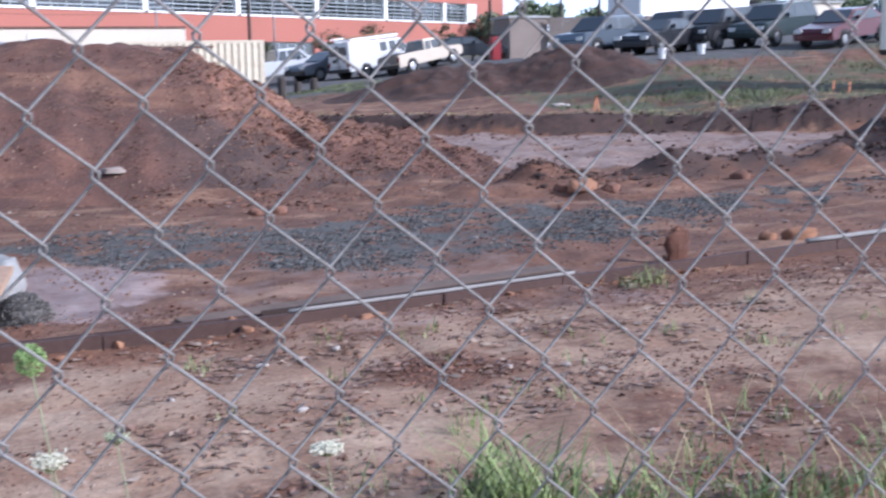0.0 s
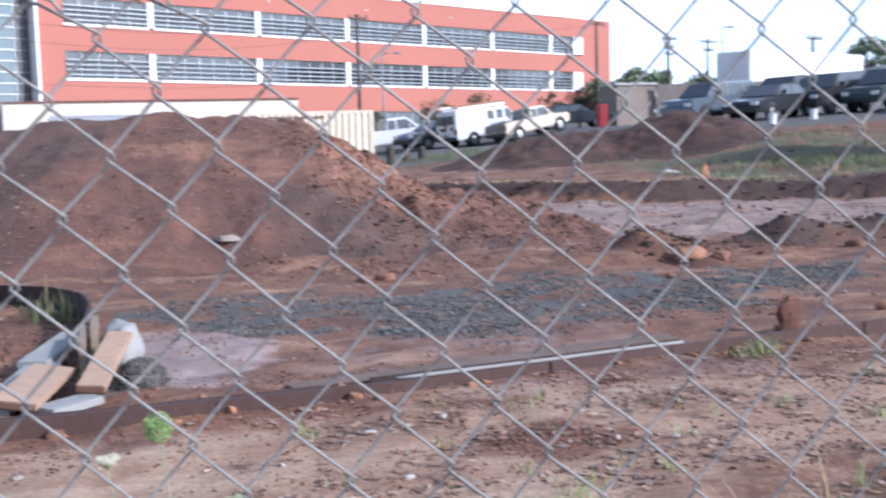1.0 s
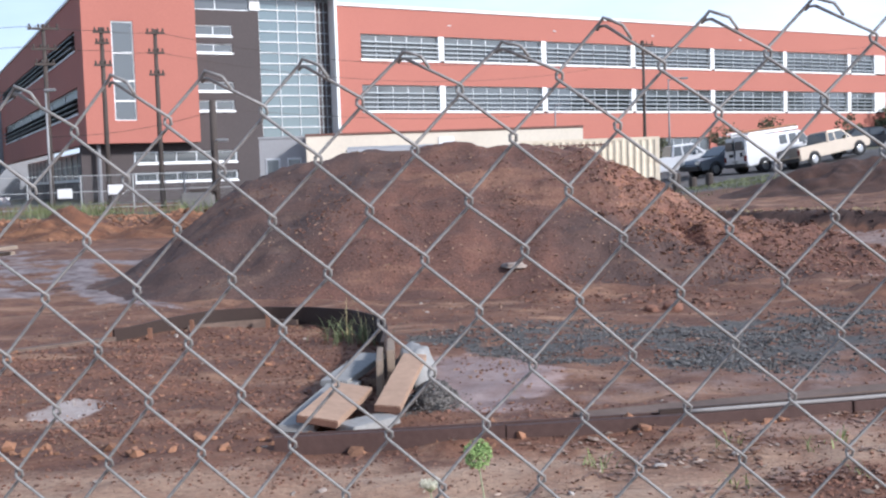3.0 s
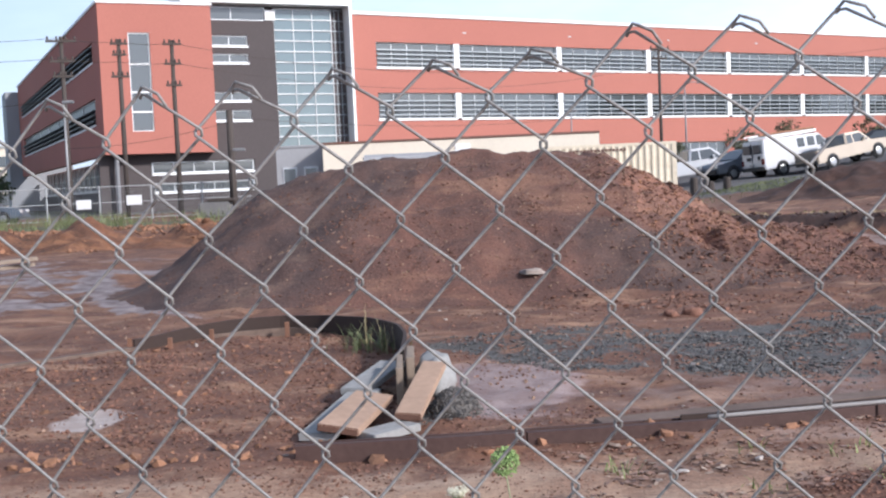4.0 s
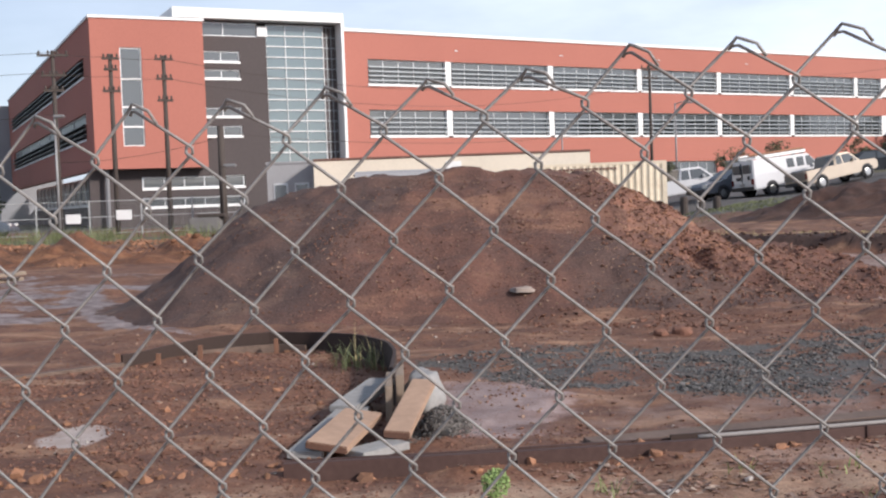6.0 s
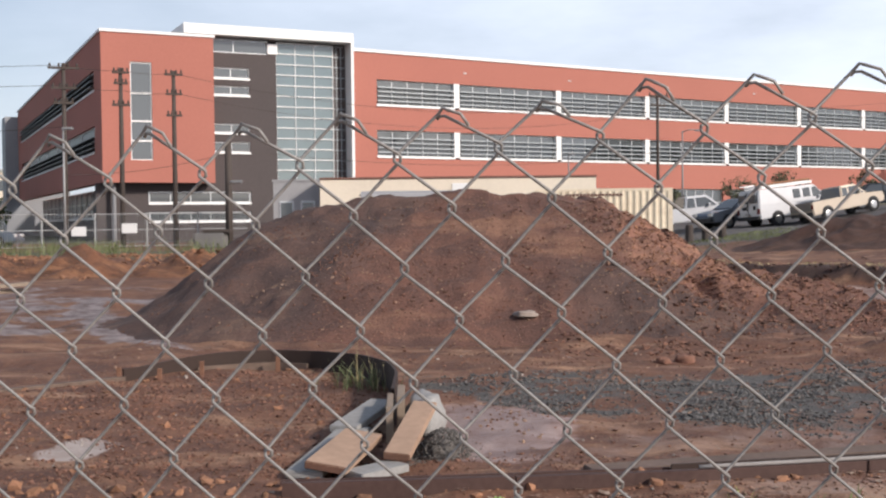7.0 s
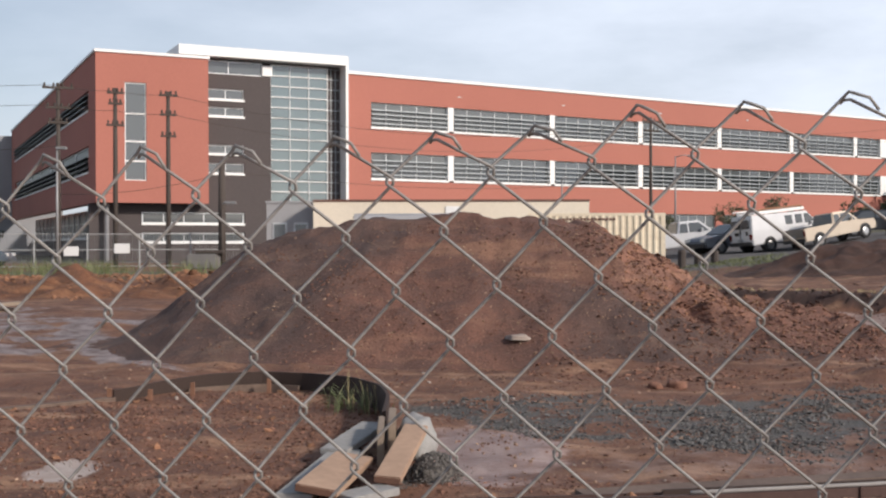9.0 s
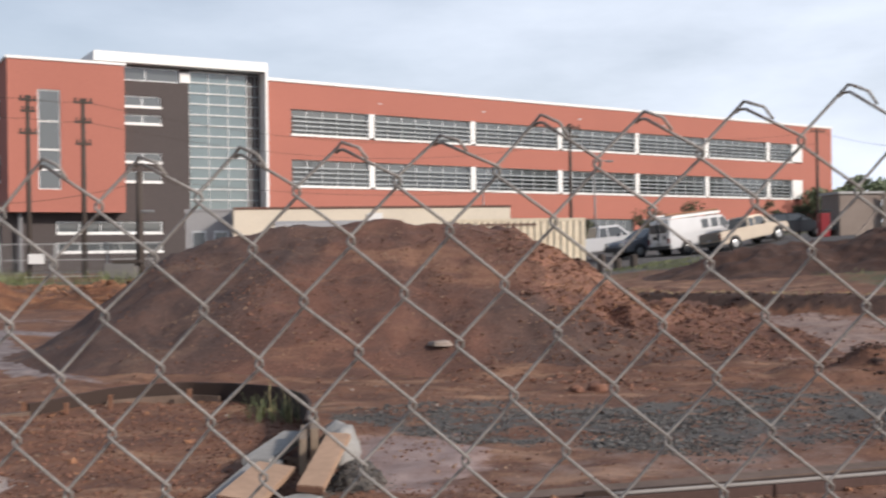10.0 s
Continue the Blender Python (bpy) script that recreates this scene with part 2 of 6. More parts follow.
M_pale_stone = surface("pale_stone", (0.27, 0.225, 0.195), 0.9, 0, 0.25, 30, 3, 0.4, island=0.3, depth=0.01)
M_form = surface("rusty_form_steel", (0.066, 0.037, 0.031), 0.75, 0.15, 0.4, 25, 1.5, 0.3, other=(0.052, 0.026, 0.021))
M_form_dark = surface("dark_form_steel", (0.026, 0.016, 0.013), 0.85, 0.0, 0.4, 25, 1.5, 0.3, other=(0.042, 0.024, 0.018))
M_board = surface("raw_lumber", (0.39, 0.262, 0.182), 0.8, 0, 0.2, 18, 2, 0.3)
M_board_old = surface("weathered_lumber", (0.255, 0.200, 0.152), 0.85, 0, 0.25, 18, 2, 0.3)
M_concrete = surface("concrete", (0.30, 0.295, 0.285), 0.9, 0, 0.2, 25, 2, 0.4)
M_pipe = surface("galvanised_pipe", (0.26, 0.245, 0.235), 0.75, 0.0, 0.15, 40, 2, 0.1)
M_pole = surface("creosoted_pole", (0.068, 0.055, 0.048), 0.9, 0, 0.3, 20, 0.5, 0.3)


# ---- mesh helpers ----
def part(name, bm, material, parent=None, label="", smooth=False):
    """Links a bmesh as one mesh object, under parent if given."""
    me = bpy.data.meshes.new(name)
    bm.to_mesh(me)
    bm.free()
    me.materials.append(material)
    if smooth:
        me.polygons.foreach_set("use_smooth", [True] * len(me.polygons))
    ob = new(name, me)
    ob.parent = parent
    return tagged(ob, label)


def mesh_part(name, verts, faces, material, parent=None, label="", smooth=False):
    me = bpy.data.meshes.new(name)
    me.from_pydata(verts, [], faces)
    me.materials.append(material)
    if smooth:
        me.polygons.foreach_set("use_smooth", [True] * len(me.polygons))
    ob = new(name, me)
    ob.parent = parent
    return tagged(ob, label)


def add_box(bm, lo, hi, m=None, bevel=0.0):
    made = bmesh.ops.create_cube(bm, size=1)["verts"]
    c = [(a + b) / 2 for a, b in zip(lo, hi)]
    d = [b - a for a, b in zip(lo, hi)]
    for v in made:
        v.co = Vector((c[0] + v.co.x * d[0], c[1] + v.co.y * d[1], c[2] + v.co.z * d[2]))
    if bevel:
        edges = {e for v in made for e in v.link_edges}
        made = list({v for f in bmesh.ops.bevel(bm, geom=list(edges), offset=bevel, segments=2, affect="EDGES")["faces"] for v in f.verts} | {v for v in made if v.is_valid})
    if m is not None:
        bmesh.ops.transform(bm, matrix=m, verts=made)
    return made


def box(lo, hi, m=None, bevel=0.0):
    bm = bmesh.new()
    add_box(bm, lo, hi, m, bevel)
    return bm


def boxes(rows, bevel=0.0):
    bm = bmesh.new()
    for lo, hi in rows:
        add_box(bm, lo, hi, None, bevel)
    return bm


def add_tube(bm, points, radius, sides=6):
    """A tube along points; radius: one number or one for each point."""
    pts = [Vector(p) for p in points]
    rings = []
    for i, p in enumerate(pts):
        d = (pts[min(i + 1, len(pts) - 1)] - pts[max(i - 1, 0)]).normalized()
        a = d.orthogonal().normalized() if abs(d.y) > 0.9 else d.cross(Vector((0, 1, 0))).normalized()
        b = d.cross(a)
        r = radius[i] if isinstance(radius, (list, tuple)) else radius
        rings.append([bm.verts.new(p + r * (math.cos(q) * a + math.sin(q) * b)) for q in [2 * math.pi * k / sides for k in range(sides)]])
    for r0, r1 in zip(rings, rings[1:]):
        for k in range(sides):
            bm.faces.new((r0[k], r0[(k + 1) % sides], r1[(k + 1) % sides], r1[k]))
    bm.faces.new(rings[0][::-1])
    bm.faces.new(rings[-1])


def tube(points, radius, sides=6):
    bm = bmesh.new()
    add_tube(bm, points, radius, sides)
    return bm


def thing(name, m, label, category, group="", kind=""):
    ob = new(name)
    ob.matrix_world = m
    return tagged(ob, label, category, group, kind)


def smooth(a, b, x):
    t = min(1.0, max(0.0, (x - a) / (b - a)))
    return t * t * (3 - 2 * t)


def lerp_list(x, xs, ys):
    return float(np.interp(x, xs, ys))


# ---- the lie of the land ----
BANK_X, BANK_Y = (-60, -8, 2, 6, 11.7, 17.7, 25, 60), (40, 36, 34, 29.5, 24.8, 21.8, 20, 17)


def bank_line(x):
    return lerp_list(x, BANK_X, BANK_Y)


def lot_height(x):
    return lerp_list(x, (-200, -8, 6, 8, 13, 15.5, 17.0, 19.8, 23, 26, 30, 55, 400), (0.5, 0.45, 0.35, 0.45, 1.12, 1.26, 1.42, 1.96, 2.02, 2.14, 2.38, 4.0, 9.0))


def ground(x, y):
    """Height of the ground: a flat dug-out site, a cut bank, and a lot that climbs to the right."""
    lump = noise.noise((x * 0.9, y * 0.9, 3.1)) * 0.05 + noise.noise((x * 2.6, y * 2.6, 7.7)) * 0.03 + noise.noise((x * 6, y * 6, 1.3)) * 0.016
    s = y - bank_line(x) + 0.9 * noise.noise((x * 0.25, y * 0.25, 9.0))
    rise = smooth(0, 0.5 if x > 3 else 5.0, s) * ((0.42 + 0.36 * smooth(15, 19.5, x)) if x > 3 else 0.45)
    far = smooth(3, 22, s)
    lot = lot_height(x)
    z = rise * (1 - far) + max(lot, 0.1) * far
    near = 1 - smooth(30, 60, y)
    z += lump * near * (1.8 if 14 < y < 40 else 1.0)
    # windrow of dug soil in the middle distance
    wy = 13.6 + 0.12 * (x - 4)
    if 3.5 < x < 22:
        z += 0.34 * math.exp(-((y - wy - 0.8 * noise.noise((x * 0.4, 0, 3))) / 0.55) ** 2) * smooth(3.5, 6, x) * max(0, 0.5 + 1.2 * noise.noise((x * 1.1, y * 1.1, 5)))
    if x > 3 and 11 < y < 21:
        z += (0.07 * noise.noise((x * 1.9, y * 1.9, 14)) + 0.04 * noise.noise((x * 3.1, y * 3.6, 8))) * smooth(3, 6, x) * smooth(11, 12.5, y) * smooth(21, 18, y)
    # spoil bank at the far right
    heaped = math.exp(-((x - 15.6) / 2.4) ** 2 - ((y - 15.4) / 1.6) ** 2)
    z += heaped * (1.0 + 0.30 * noise.noise((x * 1.7, y * 1.7, 2)) + 0.22 * noise.noise((x * 4.1, y * 4.1, 6)))
    return z


# ---- ground ----
def gravel_amount(x, y):
    w = noise.noise((x * 0.8, y * 0.8, 11)) * 0.5 + noise.noise((x * 2.5, y * 2.5, 4)) * 0.3
    mid = lerp_list(x, (-1, 0.3, 2, 5, 9, 14), (11.3, 11.0, 10.2, 10.6, 11.6, 13.0))
    half = lerp_list(x, (-1, 0.3, 2, 4.5, 6.5, 9), (0.15, 0.7, 1.35, 1.6, 1.0, 0.2))
    dense = smooth(1.25, 0.5, math.hypot((x - 2.45) / 0.75, (y - 9.0) / 0.42) + 0.5 * w)
    return max(dense, smooth(1.35, 0.45, abs(y - mid + 1.9 * w) / half))


def axis(spans):
    """Coordinates with the step of each span (start, end, step)."""
    out = []
    for a, b, d in spans:
        n = max(1, round((b - a) / d))
        out += [a + (b - a) * k / n for k in range(n)]
    return out + [spans[-1][1]]


def ground_sheet():
    xs = axis([(-900, -200, 100), (-200, -40, 16), (-40, -8, 0.8), (-8, -5, 0.2), (-5, 9, 0.09), (9, 30, 0.25), (30, 60, 1.0), (60, 200, 14), (200, 900, 100)])
    ys = axis([(-400, -20, 40), (-20, 1, 1.5), (1, 3, 0.25), (3, 13, 0.09), (13, 20, 0.2), (20, 42, 0.3), (42, 80, 1.2), (80, 200, 10), (200, 2000, 150)])
    nx, ny = len(xs), len(ys)
    verts = [(x, y, ground(x, y)) for y in ys for x in xs]
    faces = [(j * nx + i, j * nx + i + 1, (j + 1) * nx + i + 1, (j + 1) * nx + i) for j in range(ny - 1) for i in range(nx - 1)]
    ob = mesh_part("ground", verts, faces, ground_material(), smooth=True)
    masks = {k: np.zeros(len(verts)) for k in ("gravel", "slurry", "sand", "pale", "wet", "lot", "grass", "dark_soil_shade", "splash")}
    for i, (x, y, z) in enumerate(verts):
        w = noise.noise((x * 0.8, y * 0.8, 11)) * 0.5 + noise.noise((x * 2.5, y * 2.5, 4)) * 0.3
        if -2 < x < 14 and 5 < y < 20:
            masks["gravel"][i] = smooth(-0.6, -0.2, x) * gravel_amount(x, y) * (0.60 + 0.9 * noise.noise((x * 1.6, y * 2.6, 21)) + 0.5 * noise.noise((x * 5, y * 7, 2)))
            masks["slurry"][i] = smooth(1.2, 0.5, math.hypot((x - 0.42 - 0.06 * (y - 8.5)) / 0.66, (y - 8.8) / 1.6) + 0.9 * w)
        masks["sand"][i] = smooth(6.95, 5.75, y + 0.9 * w - 0.10 * max(0, x)) * (0.72 + 0.7 * w) * (1 - 0.40 * smooth(1.7, 2.6, x + w) * smooth(5.2, 4.6, y + 0.5 * w) * smooth(2.4, 3.2, y) * smooth(8, 6, x))
        if 1 < x < 3.2 and 4.4 < y < 6.8:
            masks["sand"][i] *= 1 - 0.8 * smooth(1.3, 0.4, math.hypot((x - 2.0) / 0.45, (y - 5.5) / 0.42) + 0.8 * w)
        if 14 < y < 32 and x > 2:
            masks["pale"][i] = smooth(14.5, 17, y + 2 * w) * smooth(0.2, -1.5, y - bank_line(x)) * (0.65 + 0.7 * w)
        if x < -3:
            v = noise.noise((x * 0.35 + 0.2 * y, y * 0.5, 5)) + 0.5 * noise.noise((x * 1.1, y * 1.3, 9))
            masks["wet"][i] = smooth(14, 17, y) * smooth(31, 27, y) * smooth(-4.6, -6.2, x + 2.0 * w) * smooth(-0.30, 0.45, v) * 0.85
            track = lerp_list(y, (14.6, 15.75, 18.7, 25.5), (-3.6, -4.5, -5.95, -8.2))
            masks["wet"][i] = max(masks["wet"][i], smooth(0.45, 0.15, abs(x - track) + 0.3 * w) * smooth(14.2, 15.0, y) * smooth(26, 22, y))
        if -3.4 < x < -2 and 7 < y < 9:
            masks["splash"][i] = smooth(1.15, 0.55, math.hypot((x + 2.70) / 0.27, (y - 8.02) / 0.34) + 0.45 * w)
        if 0.3 < x < 9 and 6.5 < y < 11:
            masks["pale"][i] = 0.54 * smooth(0.6, 1.6, x + w) * smooth(10.6, 9.2, y - 0.3 * (x - 2) + 1.2 * w) * (0.75 + 0.6 * w) * smooth(5.5, 3.5, x)
        s = y - bank_line(x)
        masks["lot"][i] = smooth(14, 19, s + 3 * w) if x > 2 else smooth(34, 42, s)
        # the cut bank's face is darkened: its shade is put into the soil colour
        masks["dark_soil_shade"][i] = smooth(-0.35, 0.0, s + 0.5 * w) * smooth(1.5, 0.9, s + 0.5 * w) * (0.9 if x > 4 else 0)
        # the dug ridges use the same mask for their own dark soil
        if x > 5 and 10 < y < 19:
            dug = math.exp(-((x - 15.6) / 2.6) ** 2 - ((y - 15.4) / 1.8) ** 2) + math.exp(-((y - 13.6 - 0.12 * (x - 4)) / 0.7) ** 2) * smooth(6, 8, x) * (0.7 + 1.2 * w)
            masks["dark_soil_shade"][i] = max(masks["dark_soil_shade"][i], min(0.9, 1.3 * dug))
        g = smooth(0.3, 1.5, s + 0.8 * w) * smooth(19, 10, s + 3 * w) * ((0.6 if x > 14 else 0.45) + 1.1 * w if x > 2 else smooth(3.0, 5.5, s + 3 * w))
        masks["grass"][i] = max(0, min(1, g)) * (0.4 if 2 < x < 14 else 1.0)
        if s > 60:
            masks["grass"][i] = 0.8
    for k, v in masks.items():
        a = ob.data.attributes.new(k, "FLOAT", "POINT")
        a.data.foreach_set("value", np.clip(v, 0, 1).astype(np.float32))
    return tagged(ob, "muddy red-brown construction ground with gravel and grass", "ground", kind="structure")


def ground_material():
    m, n, l, b = node_mat("site_ground")
    co = n.new("ShaderNodeTexCoord")

    def tex(scale, detail=6, rough=0.6):
        t = n.new("ShaderNodeTexNoise")
        t.inputs["Scale"].default_value, t.inputs["Detail"].default_value, t.inputs["Roughness"].default_value = scale, detail, rough
        l.new(co.outputs["Object"], t.inputs["Vector"])
        return t

    def two(fac, lo, hi, p0=0.35, p1=0.65):
        r = n.new("ShaderNodeValToRGB")
        r.color_ramp.elements[0].position, r.color_ramp.elements[1].position = p0, p1
        r.color_ramp.elements[0].color, r.color_ramp.elements[1].color = (*lo, 1), (*hi, 1)
        l.new(fac, r.inputs["Fac"])
        return r.outputs["Color"]

    broad, mid, fine = tex(0.7, 8), tex(3.2, 9, 0.68), tex(38, 5, 0.7)
    colour = earth_colour(n, l, b, (0.107, 0.0490, 0.0315), (0.190, 0.0890, 0.0515), (0.305, 0.1780, 0.1100), 0.53, 42)

    def lay(colour, mask, over, edge=0.35):
        at = n.new("ShaderNodeAttribute")
        at.attribute_name = mask
        brk = n.new("ShaderNodeMath")
        brk.operation = "MULTIPLY_ADD"
        brk.inputs[1].default_value, brk.inputs[2].default_value = edge * 2, -edge
        l.new(mid.outputs["Fac"], brk.inputs[0])
        s = n.new("ShaderNodeMath")
        s.operation = "ADD"
        l.new(at.outputs["Fac"], s.inputs[0])
        l.new(brk.outputs[0], s.inputs[1])
        st = n.new("ShaderNodeMapRange")
        st.inputs["From Min"].default_value, st.inputs["From Max"].default_value = 0.32, 0.68
        l.new(s.outputs[0], st.inputs["Value"])
        mx = n.new("ShaderNodeMix")
        mx.data_type = "RGBA"
        l.new(st.outputs["Result"], mx.inputs["Factor"])
        l.new(colour, mx.inputs["A"])
        l.new(over, mx.inputs["B"])
        return mx.outputs["Result"]

    colour = lay(colour, "sand", earth_colour(n, l, b, (0.275, 0.163, 0.106), (0.355, 0.236, 0.160), (0.410, 0.290, 0.205), 0.50, 60, 0.02), 0.75)
    colour = lay(colour, "pale", two(mid.outputs["Fac"], (0.198, 0.133, 0.114), (0.319, 0.236, 0.205)))
    colour = lay(colour, "wet", two(mid.outputs["Fac"], (0.110, 0.080, 0.078), (0.30, 0.258, 0.255)), 0.9)
    colour = lay(colour, "gravel", two(fine.outputs["Fac"], (0.040, 0.038, 0.036), (0.125, 0.119, 0.113)), 1.3)
    colour = lay(colour, "slurry", two(mid.outputs["Fac"], (0.185, 0.112, 0.092), (0.375, 0.272, 0.240)), 1.2)
    colour = lay(colour, "splash", two(mid.outputs["Fac"], (0.30, 0.235, 0.205), (0.46, 0.40, 0.37)), 0.45)
    colour = lay(colour, "lot", two(fine.outputs["Fac"], (0.065, 0.061, 0.061), (0.129, 0.122, 0.118)))
    colour = lay(colour, "grass", two(fine.outputs["Fac"], (0.058, 0.060, 0.032), (0.128, 0.120, 0.066)), 0.7)
    colour = lay(colour, "dark_soil_shade", two(mid.outputs["Fac"], (0.045, 0.027, 0.022), (0.085, 0.048, 0.038)), 0.4)
    l.new(colour, b.inputs["Base Color"])
    b.inputs["Roughness"].default_value = 0.9
    at = n.new("ShaderNodeAttribute")
    at.attribute_name = "slurry"
    wet = n.new("ShaderNodeMapRange")
    wet.inputs["To Min"].default_value, wet.inputs["To Max"].default_value = 0.92, 0.42
    l.new(at.outputs["Fac"], wet.inputs["Value"])
    l.new(wet.outputs["Result"], b.inputs["Roughness"])
    return m


ground_sheet()


# ---- heaps of earth ----
def heap(name, label, height, xr, yr, step, material):
    """A heap over the ground, its height given by a function of x and y."""
    xs, ys = axis([(*xr, step)]), axis([(*yr, step)])
    nx = len(xs)
    keep, verts, faces = {}, [], []
    hs = [[height(x, y) for x in xs] for y in ys]
    for j in range(len(ys) - 1):
        for i in range(nx - 1):
            quad = ((i, j), (i + 1, j), (i + 1, j + 1), (i, j + 1))
            if max(hs[b][a] for a, b in quad) <= -0.05:
                continue
            for a, b in quad:
                if (a, b) not in keep:
                    keep[a, b] = len(verts)
                    verts.append((xs[a], ys[b], ground(xs[a], ys[b]) + max(hs[b][a], -0.12)))
            faces.append([keep[q] for q in quad])
    return tagged(mesh_part(name, verts, faces, material, smooth=True), label, "earth mound")


PILE_X = (-6.2, -5.5, -4.7, -3.84, -3.18, -2.4, -1.56, -0.7, 0.2, 1.3, 2.3, 2.75, 3.1, 3.5, 3.85, 4.2, 4.8, 5.6, 6.6, 7.4)
PILE_Z = (-0.1, 0.03, 0.55, 1.16, 1.66, 1.84, 1.96, 2.03, 2.06, 2.05, 1.97, 1.93, 1.64, 1.44, 1.22, 0.90, 0.64, 0.56, 0.36, -0.1)


def pile_height(x, y):
    h = lerp_list(x, PILE_X, PILE_Z)
    crest = 19.0 - 0.25 * max(0, x - 2.5)
    front = lerp_list(x, (-6, -5, -4, -1.4, 3, 5, 7.4), (1.0, 2.1, 3.5, 4.1, 3.8, 2.9, 1.6))
    d = crest - y if y < crest else 0.0
    back = max(0.0, y - crest - 1.6)
    fall = d / front if d else back / 4.0
    z = h * (1 - fall ** 1.12) if fall < 1.25 else -0.2
    rough = 1.0 if x < 2.3 else 2.4
    lumps = noise.noise((x * 1.1, y * 1.1, 0.4)) * 0.10 + noise.noise((x * 3, y * 3, 2.2)) * 0.055 * rough + noise.noise((x * 7, y * 7, 6.1)) * 0.028 * rough
    z -= 0.36 * math.exp(-((x - 3.72 + 0.2 * (y - 17.5)) / 0.26) ** 2 - ((y - 17.4) / 0.75) ** 2)
    return z + lumps * smooth(-0.1, 0.5, z)


pile = heap("earth_mound", "tall heap of red-brown excavated earth beside gravel", pile_height, (-6.6, 7.8), (14.2, 25.5), 0.09, M_heap)
slump = pile.data.attributes.new("fresh", "FLOAT", "POINT")
slump.data.foreach_set("value", [smooth(2.2, 2.9, v.co.x) * smooth(7.5, 5.0, v.co.x) * (0.45 + 0.55 * smooth(16.3, 17.6, v.co.y)) for v in pile.data.vertices])
# the heap's shaded left side is painted darker and greyer, its lower right foot too
heap_shade = pile.data.attributes.new("heap_shade", "FLOAT", "POINT")
heap_shade.data.foreach_set("value", [max(smooth(-0.6, -2.6, v.co.x - 0.5 * (v.co.y - 16.5)), 0.75 * smooth(1.2, 2.2, v.co.x) * smooth(17.2, 16.2, v.co.y + 0.3 * (v.co.x - 3))) for v in pile.data.vertices])


def low_pile_height(x, y):
    a = 0.95 * math.exp(-((x - 18.2) / 2.3) ** 2 - ((y - 36.5) / 2.6) ** 2) * smooth(21.8, 20.2, x)
    b = 0.85 * math.exp(-((x - 13.8) / 3.2) ** 2 - ((y - 38) / 2.6) ** 2)
    z = a + b - 0.14
    return z + (noise.noise((x * 1.2, y * 1.2, 8)) * 0.22 + noise.noise((x * 3.4, y * 3.4, 1)) * 0.13) * smooth(-0.1, 0.4, z)


heap("earth_mound", "low grey-brown spoil heap in front of parked cars", low_pile_height, (8, 26), (31, 44), 0.16, M_spoil)


def ridge_height(x, y):
    h = 0.75 * math.exp(-((y - 37.5 - 0.15 * x) / 1.8) ** 2) * smooth(-24, -19, x) * smooth(-3, -7, x)
    z = h * (0.85 + 1.1 * noise.noise((x * 0.55, 0.3 * y, 1))) - 0.12
    return z + (noise.noise((x * 1.5, y * 1.5, 4)) * 0.22 + noise.noise((x * 4, y * 4, 7)) * 0.11) * smooth(-0.1, 0.3, z)


heap("earth_mound", "low orange-brown ridge of spoil with grass behind", ridge_height, (-26, -2), (30, 42), 0.2, M_clay_ridge)


# ---- chain-link fence ----
FENCE_Y = 0.81


ROWS = 40


def knot(u, r):
    """Place of a mesh crossing, u meshes along and r half-rows down from the top edge; the weave sags and widens to the right."""
    a, b = min(13.0, max(-7.0, u)), min(14.0, r)
    x = -0.003616 + 0.07184 * a + 0.002124 * b + 0.000569 * a * a + 0.000021 * a * b - 0.000027 * b * b + 0.000011 * a ** 3 + 0.000033 * a * a * b
    z = 1.688542 + 0.00578 * a - 0.038926 * b + 0.000259 * a * a - 0.000211 * a * b - 0.000251 * b * b + 0.000002 * a ** 3 - 0.000039 * a * a * b
    x, z = x + 0.074 * (u - a), z - 0.0432 * (r - b) + 0.006 * (u - a)
    if r == 0:        # the top loops were bent over by hand, none quite alike
        x, z = x - 0.0025, z - 0.0066 + {-3: 0.002, -2: -0.002, -1: -0.002, 0: -0.005, 1: -0.006, 2: 0.003, 3: -0.002, 4: -0.003}.get(int(round(u)), 0.0)
    wob = random.Random(int(u * 2) * 131 + r * 17)
    return Vector((x + wob.uniform(-1, 1) * 0.0012, FENCE_Y, z + wob.uniform(-1, 1) * 0.0012))


